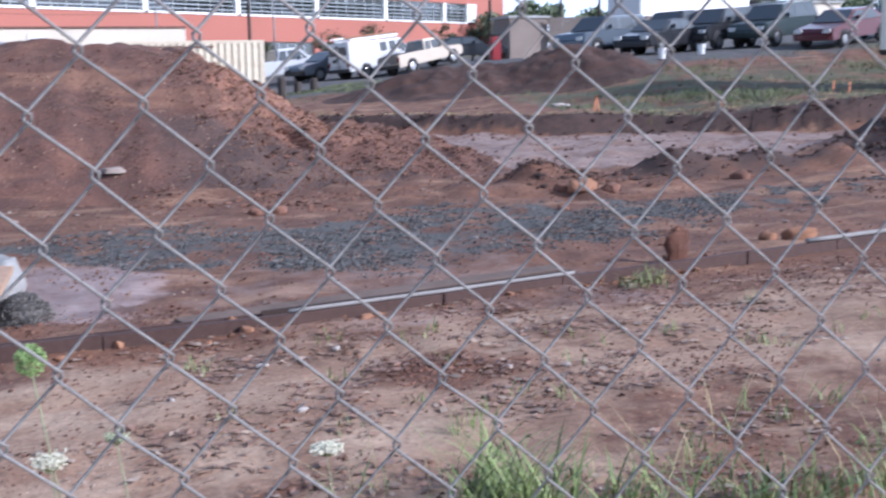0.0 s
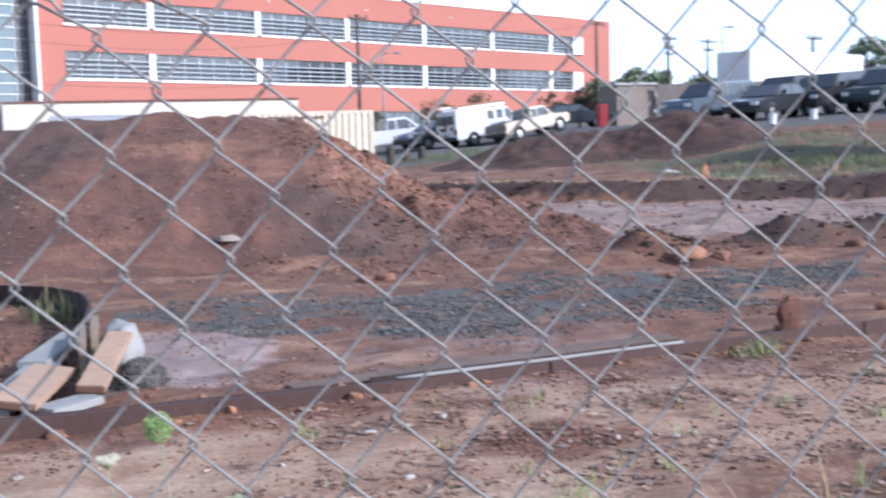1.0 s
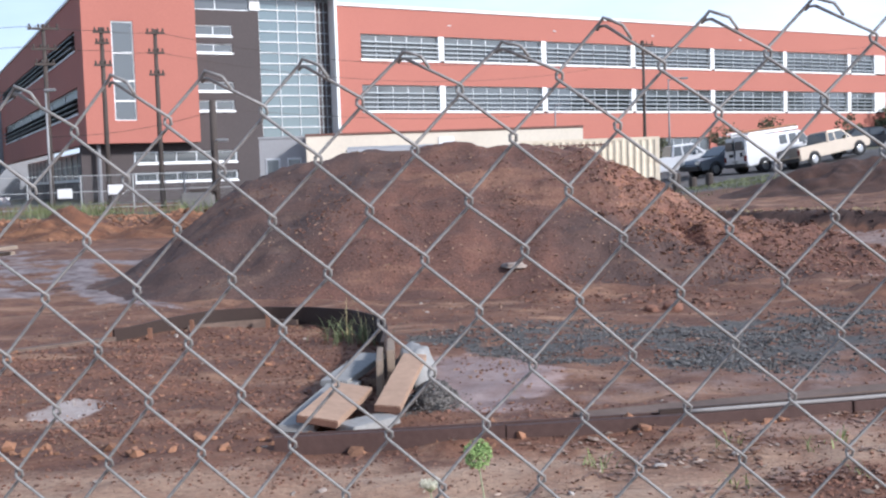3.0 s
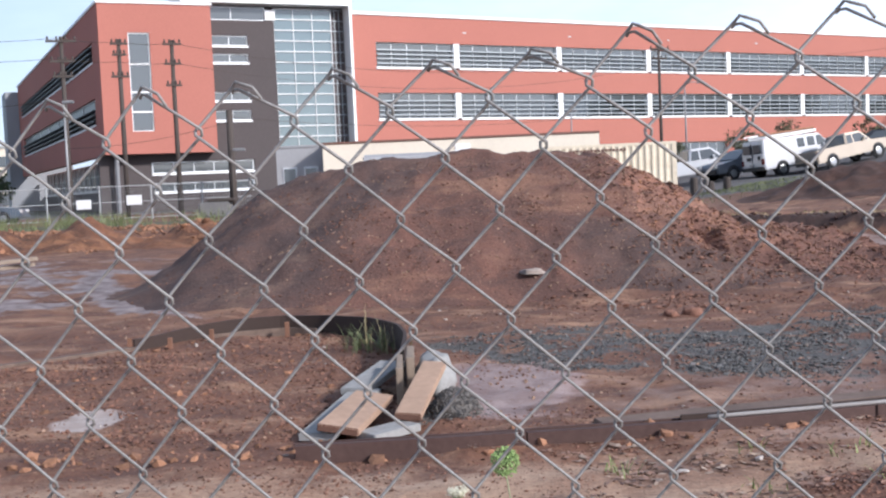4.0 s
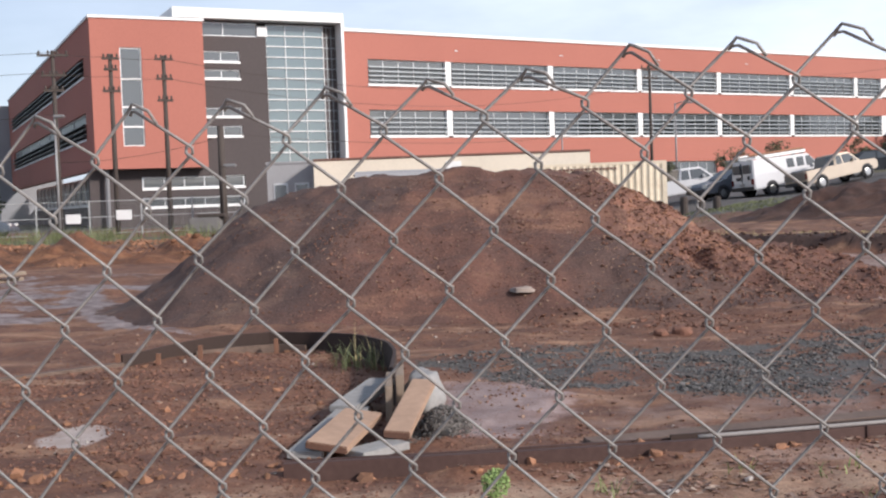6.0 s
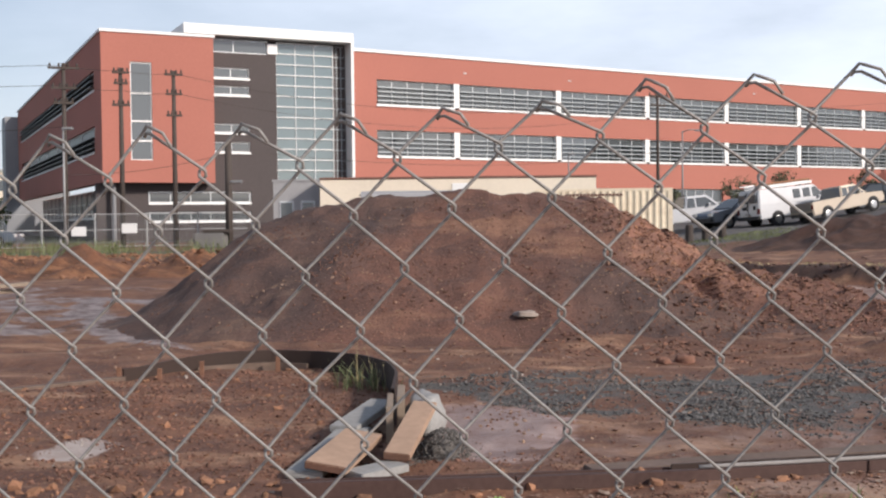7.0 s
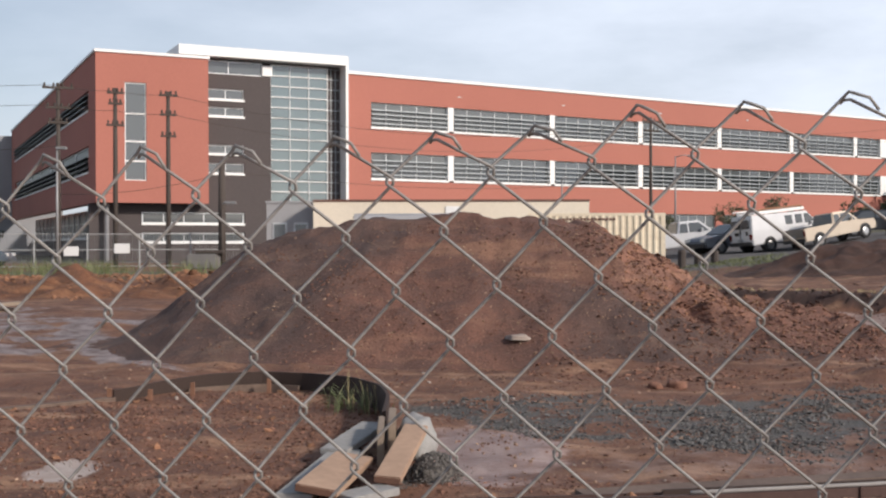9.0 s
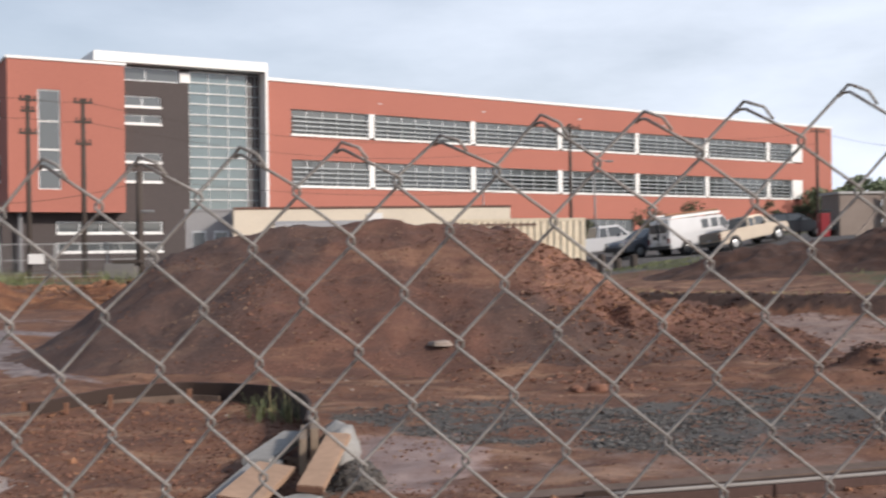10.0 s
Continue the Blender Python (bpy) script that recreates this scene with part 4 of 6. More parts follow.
scatter("site_rubble", "broken red clods across the muddy site", "rubble",
        sample(6500, (1, 24), (11, 27), lambda x, y: patchy(x, y, 0.45) * smooth(0.5, -1.0, y - bank_line(x)) * (2.5 if abs(y - 13.6 - 0.12 * (x - 4)) < 0.9 else 0.35), (0.008, 0.048), seed=8), M_clod)
PATCH = (2.0, 5.55)
scatter("foreground_crumbs", "scattered reddish soil crumbs on sandy ground", "crumbs",
        sample(15000, (-2.5, 7), (3.4, 7.6), lambda x, y: patchy(x, y, 0.9, 6.0) * 0.8 + smooth(5.5, 6.1, y - 0.10 * max(0, x)) * 0.5, (0.003, 0.016), seed=9), M_clod)
scatter("soil_patch", "dense patch of dark red crumbs on sandy soil", "crumbs",
        sample(1100, (1.2, 3.4), (4.6, 6.6), lambda x, y: smooth(1.3, 0.3, math.hypot((x - PATCH[0]) / 0.42, (y - PATCH[1]) / 0.42) + 0.6 * noise.noise((x * 4, y * 4, 3))), (0.003, 0.017), seed=54), M_clod)
M_chip = surface("tan_chips", (0.30, 0.20, 0.140), 0.95, 0, 0.3, 30, 2, 0.4, island=0.5, depth=0.01)
scatter("mud_crumbs", "fine red crumbs trodden into the mud", "crumbs",
        sample(9000, (-4.5, 8), (7.0, 15.2), lambda x, y: (0.25 + patchy(x, y, 0.8, 12.0)) * (0.25 if bed_inside(x, y) else 1.0), (0.004, 0.022), seed=51), M_clod)
scatter("mud_crumbs", "tan clay chips lying on the mud", "crumbs",
        sample(2600, (-4.5, 9), (6.9, 16), lambda x, y: 0.15 + patchy(x, y, 0.6, 15.0), (0.004, 0.022), seed=52), M_chip)
scatter("pile_crumbs", "tan chips and crumbs over the heap", "crumbs",
        sample(3200, (-5.5, 7), (14.3, 19), lambda x, y: (0.2 + patchy(x, y, 0.7, 18.0)) * smooth(-5, 1.5, x) if pile_height(x, y) > 0.02 else 0.0, (0.005, 0.026), on_pile, 53), M_chip)
scatter("pale_stones", "small pale stones lying on mud", "stones",
        sample(420, (-4, 16), (4.2, 20), lambda x, y: 0.8, (0.008, 0.035), seed=10), M_pale_stone)
scatter("form_clumps", "orange clay clumps along the forms", "clods",
        sample(260, (-3.5, 6.5), (6.3, 7.6), lambda x, y: 1.0 if abs(y - lerp_list(x, (-1, 0, 1.42, 3.6, 7), (6.75, 6.72, 6.85, 7.4, 8.1))) < 0.22 else 0.0, (0.012, 0.065), seed=12), M_clod_orange)

scatter("bed_rubble", "loose red shale fragments filling the formed bed", "rubble",
        sample(11000, (-4.6, -0.4), (6.9, 12.6), lambda x, y: bed_inside(x, y) * (0.4 + 0.7 * patchy(x, y, 1.2)) * smooth(0.5, 1.1, math.hypot((x + 2.70) / 0.27, (y - 8.02) / 0.34)), (0.005, 0.026), seed=13), M_clod)
scatter("bed_rubble", "larger orange-red fragments in the formed bed", "rubble",
        sample(110, (-4.6, -0.4), (6.9, 12.6), bed_inside, (0.015, 0.05), seed=14), M_clod_orange)


def sheet_along(name, points, height, thick, material, parent, label="", base=None):
    """A bent plate standing on the ground along points in plan."""
    bm = bmesh.new()
    rows = []
    for i, (x, y) in enumerate(points):
        a, b = Vector(points[max(i - 1, 0)]), Vector(points[min(i + 1, len(points) - 1)])
        d = (b - a).normalized()
        n = Vector((-d.y, d.x)) * thick / 2
        z0 = (ground(x, y) if base is None else base) - 0.05
        z1 = z0 + 0.05 + (height(i / (len(points) - 1)) if callable(height) else height)
        rows.append([bm.verts.new((x + n.x, y + n.y, z0)), bm.verts.new((x + n.x, y + n.y, z1)), bm.verts.new((x - n.x, y - n.y, z1)), bm.verts.new((x - n.x, y - n.y, z0))])
    for r0, r1 in zip(rows, rows[1:]):
        for k in range(4):
            bm.faces.new((r0[k], r1[k], r1[(k + 1) % 4], r0[(k + 1) % 4]))
    bm.faces.new(rows[0])
    bm.faces.new(rows[-1][::-1])
    bmesh.ops.recalc_face_normals(bm, faces=bm.faces)
    return part(name, bm, material, parent, label)


def fine_curve(xs, ys, n):
    t = np.linspace(0, len(xs) - 1, n)
    k = np.arange(len(xs))
    x, y = np.interp(t, k, xs), np.interp(t, k, ys)
    for _ in range(3):
        x[1:-1], y[1:-1] = (x[:-2] + 2 * x[1:-1] + x[2:]) / 4, (y[:-2] + 2 * y[1:-1] + y[2:]) / 4
    return list(zip(x.tolist(), y.tolist()))


M_plank_grey = surface("mud_stained_plank", (0.145, 0.102, 0.080), 0.9, 0, 0.35, 18, 2, 0.3)
M_stake = surface("stained_stake", (0.20, 0.10, 0.062), 0.9, 0, 0.3, 20, 3, 0.3)
curve = thing("curved_kerb_form", pose(0, 0, 0), "curved rusty steel kerb form round a rubble bed", "kerb form")
pts = fine_curve(BED_X[:9], BED_Y[:9], 60)
sheet_along("plate", pts, lambda t: 0.29 - 0.10 * smooth(0.1, 0.6, t) - 0.08 * smooth(0.75, 1.0, t), 0.03, M_form_dark, curve, base=0.0)
rim = fine_curve(BED_X[4:9], BED_Y[4:9], 40)
sheet_along("ledge", [(x + 0.12 * (-2.0 - x) / 1.6, y - 0.07) for x, y in rim[2:27]], 0.06, 0.03, M_plank_grey, curve, "pale timber ledge at the form's foot", base=0.0)
sheet_along("low_edge", fine_curve(BED_X[8:], BED_Y[8:], 24), 0.035, 0.10, M_plank_grey, curve, "low weathered timber edge", base=0.0)
for x, y in ((-3.50, 11.75), (-3.06, 11.72), (-2.68, 12.05), (-1.9, 12.4)):
    cx, cy = -2.0, 10.0
    d = Vector((cx - x, cy - y)).normalized() * 0.06
    part("stake", box((x + d.x - 0.025, y + d.y - 0.025, -0.1), (x + d.x + 0.02, y + d.y + 0.02, 0.13 + 0.02 * math.sin(x * 9)), None, 0.004), M_stake, curve, "wooden stake")

LINE_X, LINE_Y = (-1.0, 0.0, 1.42, 2.6, 3.6, 5.2, 7.05, 10.0), (6.57, 6.65, 6.82, 7.05, 7.28, 7.6, 7.96, 8.5)
line = thing("kerb_form", pose(0, 0, 0), "long straight rusty kerb form with pipe on top", "kerb form")
for a, b in ((-1.0, 0.365), (0.375, 3.57), (3.58, 6.42), (6.43, 10.0)):
    seg = [(a + (b - a) * k / 12, lerp_list(a + (b - a) * k / 12, LINE_X, LINE_Y)) for k in range(13)]
    sheet_along("plate", seg, 0.088 if a < 0 else 0.082, 0.05, M_form, line, base=0.0)
    if a < 1:
        sheet_along("back_plate", [(x - 0.04, y + 0.19) for x, y in seg], 0.06, 0.02, M_form, line, base=0.0)
# dark strip added for the shadow gap and muddy edge before the plank
sheet_along("gap_strip", [(x, lerp_list(x, LINE_X, LINE_Y) + 0.15) for x in np.linspace(1.35, 3.75, 14).tolist()], 0.088, 0.02, M_form_dark, line, "dark strip added as the plank's shadow gap and muddy edge", base=0.0)
for x in (2.6, 5.4, 8.6):
    y = lerp_list(x, LINE_X, LINE_Y) - 0.06
    part("stake", box((x - 0.008, y + 0.022, -0.1), (x + 0.008, y + 0.036, 0.09)), M_form, line)


def pipe_thing(label, x0, x1, dy, z, r, material):
    p = [(x0 + (x1 - x0) * k / 14, lerp_list(x0 + (x1 - x0) * k / 14, LINE_X, LINE_Y) + dy, z) for k in range(15)]
    return tagged(part("pipe", tube(p, r, 10), material, smooth=True), label, "pipe")


pipe_thing("pale galvanised pipe lying on the kerb form", 1.5, 3.7, 0.012, 0.094, 0.013, M_pipe)
pipe_thing("pale galvanised pipe lying on the kerb form", 6.1, 9.6, 0.015, 0.101, 0.02, M_pipe)


M_end_grain = surface("dark_end_grain", (0.150, 0.075, 0.050), 0.9, 0, 0.3, 60, 6, 0.2)


def plank(label, a, b, width, thick, material, tilt=0.0):
    """A board from a to b (centres of its near and far ends' top)."""
    a, b = Vector(a), Vector(b)
    d = b - a
    bm = bmesh.new()
    made = add_box(bm, (-width / 2, 0, -thick), (width / 2, d.length, 0), None, 0.006)
    for v in bm.verts:
        v.co.x += 0.008 * noise.noise((v.co.y * 3, width, 1))
    bm.normal_update()
    for f in bm.faces:
        f.material_index = 1 if f.normal.y < -0.9 else 0
    m = Matrix.Translation(a) @ d.to_track_quat("Y", "Z").to_matrix().to_4x4() @ pose(0, 0, 0, 0, tilt, 0)
    bmesh.ops.transform(bm, matrix=m, verts=bm.verts)
    ob = part("plank", bm, material)
    ob.data.materials.append(M_end_grain if material is M_board else material)
    return tagged(ob, label, "plank")


plank("short raw timber plank lying on concrete slabs", (-0.785, 6.93, 0.115), (-0.615, 7.82, 0.155), 0.27, 0.05, M_board, 8)
plank("long weathered plank lying behind the kerb form", (0.85, 7.06, 0.05), (3.77, 7.70, 0.075), 0.20, 0.045, M_plank_grey)
plank("raw timber plank propped on a concrete lump", (-0.36, 7.19, 0.125), (-0.20, 8.25, 0.29), 0.175, 0.05, M_board, 4)
plank("grey weathered plank standing beside the curved form", (-0.455, 8.1, 0.27), (-0.47, 8.6, 0.30), 0.05, 0.27, M_board_old)
plank("grey weathered plank standing beside the curved form", (-0.385, 8.4, 0.30), (-0.40, 8.9, 0.32), 0.06, 0.28, M_board_old)


def lump(label, x, y, z, sx, sy, sz, seed, material, name="concrete_lump", category="concrete", turn=0.0):
    bm = bmesh.new()
    bmesh.ops.create_cube(bm, size=2)
    bmesh.ops.subdivide_edges(bm, edges=bm.edges[:], cuts=4, use_grid_fill=True)
    for v in bm.verts:
        d = v.co.normalized()
        c = v.co.lerp(d * 1.2, 0.8)
        c = c * (1 + 0.45 * noise.noise(c * 1.1 + Vector((seed, 0, 0))) + 0.2 * noise.noise(c * 2.7 + Vector((0, seed, 0))))
        v.co = Vector((c.x * sx, c.y * sy, c.z * sz))
    bmesh.ops.transform(bm, matrix=pose(x, y, z, 0, 0, turn), verts=bm.verts)
    return tagged(part(name, bm, material, smooth=True), label, category)


plank("thin grey concrete slab under the planks", (-0.93, 7.0, 0.06), (-0.72, 8.3, 0.10), 0.24, 0.05, M_concrete)
plank("thin grey concrete slab beside the curved form", (-0.80, 8.2, 0.12), (-0.55, 8.95, 0.20), 0.22, 0.05, M_concrete)
plank("thin grey concrete slab behind the kerb form", (-0.62, 6.95, 0.06), (-0.34, 7.2, 0.07), 0.20, 0.05, M_concrete)
lump("pale broken concrete lump under a plank", -0.22, 8.75, 0.11, 0.13, 0.36, 0.16, 2.0, M_concrete)
lump("heap of dark wet gravel beside the planks", -0.06, 7.75, 0.0, 0.12, 0.18, 0.09, 5.0, M_gravel_dark, "gravel_mound", "gravel")
scatter("gravel_mound_stones", "dark stones of the small gravel mound", "gravel",
        sample(1500, (-0.3, 0.2), (7.4, 8.15), lambda x, y: 1.0, (0.008, 0.02), lambda x, y: max(0.0, 0.17 * (1 - ((x + 0.06) / 0.2) ** 2 - ((y - 7.75) / 0.33) ** 2)), 33), M_gravel_dark)
lump("pale flat stone on the earth heap", 1.04, 15.55, on_pile(1.04, 15.55) + 0.01, 0.14, 0.12, 0.038, 7.0, M_pale_stone, "flat_stone", "stone")
for k, (x, y, s) in enumerate(((6.5, 12.7, 0.13), (6.85, 12.6, 0.09), (6.3, 12.9, 0.07), (5.6, 11.4, 0.05), (6.45, 8.35, 0.10), (6.9, 8.2, 0.08), (6.2, 8.45, 0.07), (9.3, 13.4, 0.10), (4.9, 7.95, 0.06), (2.6, 12.6, 0.08), (2.35, 12.5, 0.06))):
    lump("orange-brown lump of clay on the mud", x, y, ground(x, y) + s * 0.3, s * 1.2, s, s * 0.7, 11.0 + k * 3.7, M_clod_orange if k in (0, 4, 6) else M_clod, "clay_lump", "clay lump", 40 * k)
lump("upright flat red stone beside the kerb form", 4.85, 7.8, 0.12, 0.085, 0.03, 0.14, 31.0, M_soil, "flat_stone", "stone")
for k, (x, y, size) in enumerate(((1.15, 5.92, 0.03), (1.16, 5.01, 0.028), (1.62, 6.15, 0.03), (2.35, 5.35, 0.022), (0.62, 5.45, 0.018))):
    lump("small flat whitish stone on sandy soil", x, y, ground(x, y) + 0.006, size, size * 0.55, 0.010, 51.0 + k * 2.3, M_splash, "flat_stone", "stone", 25 * k)
for k, (x, y, size) in enumerate(((14.3, 29.6, 0.13), (14.75, 30.0, 0.11), (14.5, 29.9, 0.08))):
    lump("pale broken rubble chunk on the bank", x, y, ground(x, y) + size * 0.2, size * 1.3, size * 0.6, size * 0.35, 71.0 + k * 3.1, M_splash, "rubble_chunk", "rubble", 50 * k)
scatter("concrete_crumbs", "few whitish crumbs of dried concrete on soil", "concrete",
        sample(60, (-3.1, -2.3), (7.5, 8.6), lambda x, y: smooth(1.3, 0.5, math.hypot((x + 2.70) / 0.3, (y - 8.02) / 0.38)), (0.004, 0.014), lambda x, y: ground(x, y) + 0.002, 44), M_splash)


# ---- plants ----
def leaf_material(name, colour, vary=0.35):
    m = surface(name, colour, 0.6, 0, vary, 30, 3, 0.0, island=0.6)
    b = m.node_tree.nodes["Principled BSDF"]
    b.inputs["Subsurface Weight"].default_value = 0.0
    return m


M_grass = leaf_material("grass_green", (0.20, 0.255, 0.085))
M_grass_far = leaf_material("rank_grass", (0.145, 0.165, 0.068))
M_straw = leaf_material("straw", (0.42, 0.35, 0.18))
M_leaf = leaf_material("tree_leaf", (0.055, 0.085, 0.030))
# leaf colour paled for far trees; the haze of distance is put into it
M_leaf_hazed = leaf_material("hazed_tree_leaf", (0.15, 0.19, 0.11))
M_bush = leaf_material("shrub_leaf", (0.07, 0.075, 0.035))
M_bark = surface("bark", (0.10, 0.075, 0.06), 0.9, 0, 0.3, 20, 2, 0.4)
M_petal = surface("white_umbel", (0.68, 0.66, 0.52), 0.7, 0, 0.08, 200, 20, 0.0)
M_green_head = leaf_material("green_seed_head", (0.24, 0.34, 0.12))
M_pale_head = leaf_material("pale_green_head", (0.42, 0.46, 0.30))
M_stem = leaf_material("pale_stem", (0.34, 0.36, 0.20))


def blades(name, label, places, material, category="grass"):
    """Bent tapering blades at (x, y, z, length, width, lean)."""
    rnd = random.Random(len(places))
    vs, fs = [], []
    for x, y, z, length, width, lean in places:
        a = rnd.uniform(0, 6.283)
        dx, dy = math.cos(a), math.sin(a)
        b = len(vs)
        for t, w in ((0, 1.0), (0.4, 0.9), (0.75, 0.6), (1.0, 0.06)):
            o, h = lean * length * t * t, length * t * (1 - 0.25 * lean * t)
            vs += [(x + dx * o - dy * w * width / 2, y + dy * o + dx * w * width / 2, z + h), (x + dx * o + dy * w * width / 2, y + dy * o - dx * w * width / 2, z + h)]
        fs += [(b + 2 * k, b + 2 * k + 1, b + 2 * k + 3, b + 2 * k + 2) for k in range(3)]
    return tagged(mesh_part(name, vs, fs, material), label, category, kind="stuff")


def tufts(n, centres, spread, length, width, seed, per=30, lean=(0.1, 0.7)):
    rnd = random.Random(seed)
    out = []
    for cx, cy in centres[:n]:
        for _ in range(per):
            x, y = cx + rnd.gauss(0, spread), cy + rnd.gauss(0, spread)
            out.append((x, y, ground(x, y) - 0.02, rnd.uniform(*length), rnd.uniform(*width), rnd.uniform(*lean)))
    return out


rp = random.Random(21)
M_grass_dark = leaf_material("grass_dark_green", (0.12, 0.175, 0.065))
clump = [(rp.gauss(1.52, 0.12), rp.gauss(3.55, 0.16)) for _ in range(16)]
small = [(1.95, 3.42), (2.05, 3.5), (2.12, 3.38), (2.4, 3.3), (2.45, 3.42), (2.62, 3.22), (2.72, 3.3), (2.8, 3.18), (2.9, 3.3), (1.75, 3.6), (2.25, 3.45), (3.0, 3.25), (2.55, 3.3)]
thin = [(rp.uniform(1.7, 3.6), rp.uniform(3.4, 4.3)) for _ in range(16)] + [(1.75, 4.5), (1.2, 4.0), (1.05, 3.9)]
blades("grass", "dense clump of fresh green grass at the fence foot", tufts(99, clump, 0.06, (0.10, 0.36), (0.005, 0.012), 1, 15, (0.3, 1.2)), M_grass)
blades("grass", "dark green weeds among the grass clumps", tufts(99, clump + small, 0.09, (0.05, 0.17), (0.006, 0.014), 8, 7, (0.4, 1.3)), M_grass_dark)
blades("grass", "short green grass tufts in a loose row", tufts(99, small, 0.06, (0.06, 0.24), (0.005, 0.013), 18, 16, (0.3, 1.2)) + tufts(99, thin, 0.04, (0.04, 0.16), (0.005, 0.010), 28, 12, (0.4, 1.2)), M_grass)
blades("grass", "dry straw-coloured stalks among the weeds", tufts(99, clump[:5] + small + thin, 0.08, (0.10, 0.36), (0.002, 0.005), 2, 4, (0.2, 1.3)), M_straw)


def leaf_litter(name, label, n, xr, yr, seed, material):
    """Small curled dead leaves and stalks lying on the soil in drifts."""
    rnd = random.Random(seed)
    vs, fs = [], []
    while len(fs) < 2 * n:
        x, y = rnd.uniform(*xr), rnd.uniform(*yr)
        if rnd.random() > smooth(0.0, 0.35, noise.noise((x * 1.6, y * 2.2, 3.3)) + 0.5 * noise.noise((x * 5, y * 5, 1.7))):
            continue
        a, s, wide = rnd.uniform(0, 6.283), rnd.uniform(0.012, 0.04), rnd.uniform(0.15, 0.6)
        c, d, z = math.cos(a) * s, math.sin(a) * s, ground(x, y) + 0.004
        up = [rnd.uniform(0.0, 0.5) * s for _ in range(4)]
        b = len(vs)
        vs += [(x - c, y - d, z + up[0]), (x + c, y + d, z + up[1]), (x - d * wide, y + c * wide, z + up[2]), (x + d * wide, y - c * wide, z + up[3])]
        fs += [(b, b + 3, b + 2), (b + 1, b + 2, b + 3)]
    return tagged(mesh_part(name, vs, fs, material), label, "litter", kind="stuff")


M_litter = leaf_material("dead_leaf_brown", (0.24, 0.142, 0.100))
M_litter_pale = leaf_material("dry_stalk", (0.34, 0.26, 0.20))
leaf_litter("leaf_litter", "dark brown dead leaves drifted on sandy soil", 3400, (0.4, 6.5), (3.3, 7.3), 61, M_litter)
leaf_litter("leaf_litter", "pale dry stalks and chips on sandy soil", 900, (0.0, 6.5), (3.3, 7.3), 62, M_litter_pale)
blades("grass_tuft", "grass tuft beside the kerb form", tufts(9, [(4.15, 7.1), (4.3, 7.15), (4.0, 7.05)], 0.06, (0.08, 0.2), (0.006, 0.012), 3, 22, (0.3, 0.9)), M_grass)
M_weed = leaf_material("olive_weed", (0.15, 0.17, 0.07))
blades("grass_tuft", "green weed growing inside the curved form", tufts(9, [(-0.92, 10.9), (-0.8, 10.7), (-1.0, 11.1)], 0.12, (0.10, 0.34), (0.005, 0.012), 4, 34, (0.3, 1.3)), M_weed)
blades("grass_tuft", "dry weed stalks inside the curved form", tufts(9, [(-0.92, 10.9), (-0.7, 10.7)], 0.10, (0.25, 0.55), (0.004, 0.008), 5, 7, (0.1, 0.7)), M_straw)
blades("grass_tuft", "small weeds on sandy soil", tufts(40, [(rp.uniform(0.5, 5), rp.uniform(4.4, 6.4)) for _ in range(26)], 0.05, (0.04, 0.13), (0.005, 0.010), 6, 10, (0.3, 0.9)), M_grass)


def far_grass(n, xr, yr, seed, length=(0.2, 0.6)):
    rnd = random.Random(seed)
    out = []
    while len(out) < n:
        x, y = rnd.uniform(*xr), rnd.uniform(*yr)
        if rnd.random() < 0.04 + 2.0 * max(0, noise.noise((x * 0.3, y * 0.3, 2))):
            out.append((x, y, ground(x, y) - 0.02, rnd.uniform(*length), rnd.uniform(0.012, 0.03), rnd.uniform(0.1, 0.7)))
    return out


blades("rank_grass", "rank green grass along the far site edge", far_grass(3600, (-34, -9), (41, 56), 7, (0.08, 0.75)), M_grass_far)
blades("rank_grass", "short grass on the bank below the parked cars", far_grass(8000, (14, 38), (24, 37), 8, (0.05, 0.22)), M_grass_far)
blades("rank_grass", "grass patch beside the container", far_grass(2500, (8.5, 14), (40, 46), 9, (0.05, 0.16)), M_grass_far)
blades("rank_grass", "dry grass fringe on the cut bank", [(x, bank_line(x) + 0.9 + dy, ground(x, bank_line(x) + 0.9 + dy) - 0.03, l, 0.02, 0.4)
       for x, dy, l in [(rp.uniform(5, 24), rp.uniform(0, 1.4), rp.uniform(0.03, 0.11)) for _ in range(2600)]], M_straw)
scatter("edge_clods", "orange-red clods along the far site edge", "clods", sample(2600, (-24, -5), (31, 44), lambda x, y: patchy(x, y, 0.3) * smooth(-1, 1.5, y - bank_line(x) + 3), (0.03, 0.15), lambda x, y: ground(x, y) + max(0.0, ridge_height(x, y)), 22), M_clod_orange)
scatter("bank_clods", "dark clods along the cut bank", "clods", sample(2400, (5, 26), (18, 31), lambda x, y: 1.0 if -0.3 < y - bank_line(x) < 1.0 else 0.03, (0.012, 0.075), seed=23), M_clod_dark)
scatter("spoil_clods", "dark brown clods on the dug soil ridges", "clods", sample(4200, (6, 20), (11.5, 18), lambda x, y: min(1.0, math.exp(-((x - 15.6) / 2.4) ** 2 - ((y - 15.4) / 1.6) ** 2) + 0.8 * math.exp(-((y - 13.6 - 0.12 * (x - 4)) / 0.5) ** 2)) * (0.25 + patchy(x, y, 0.8, 2.0)), (0.008, 0.07), seed=24), M_clod_dark)


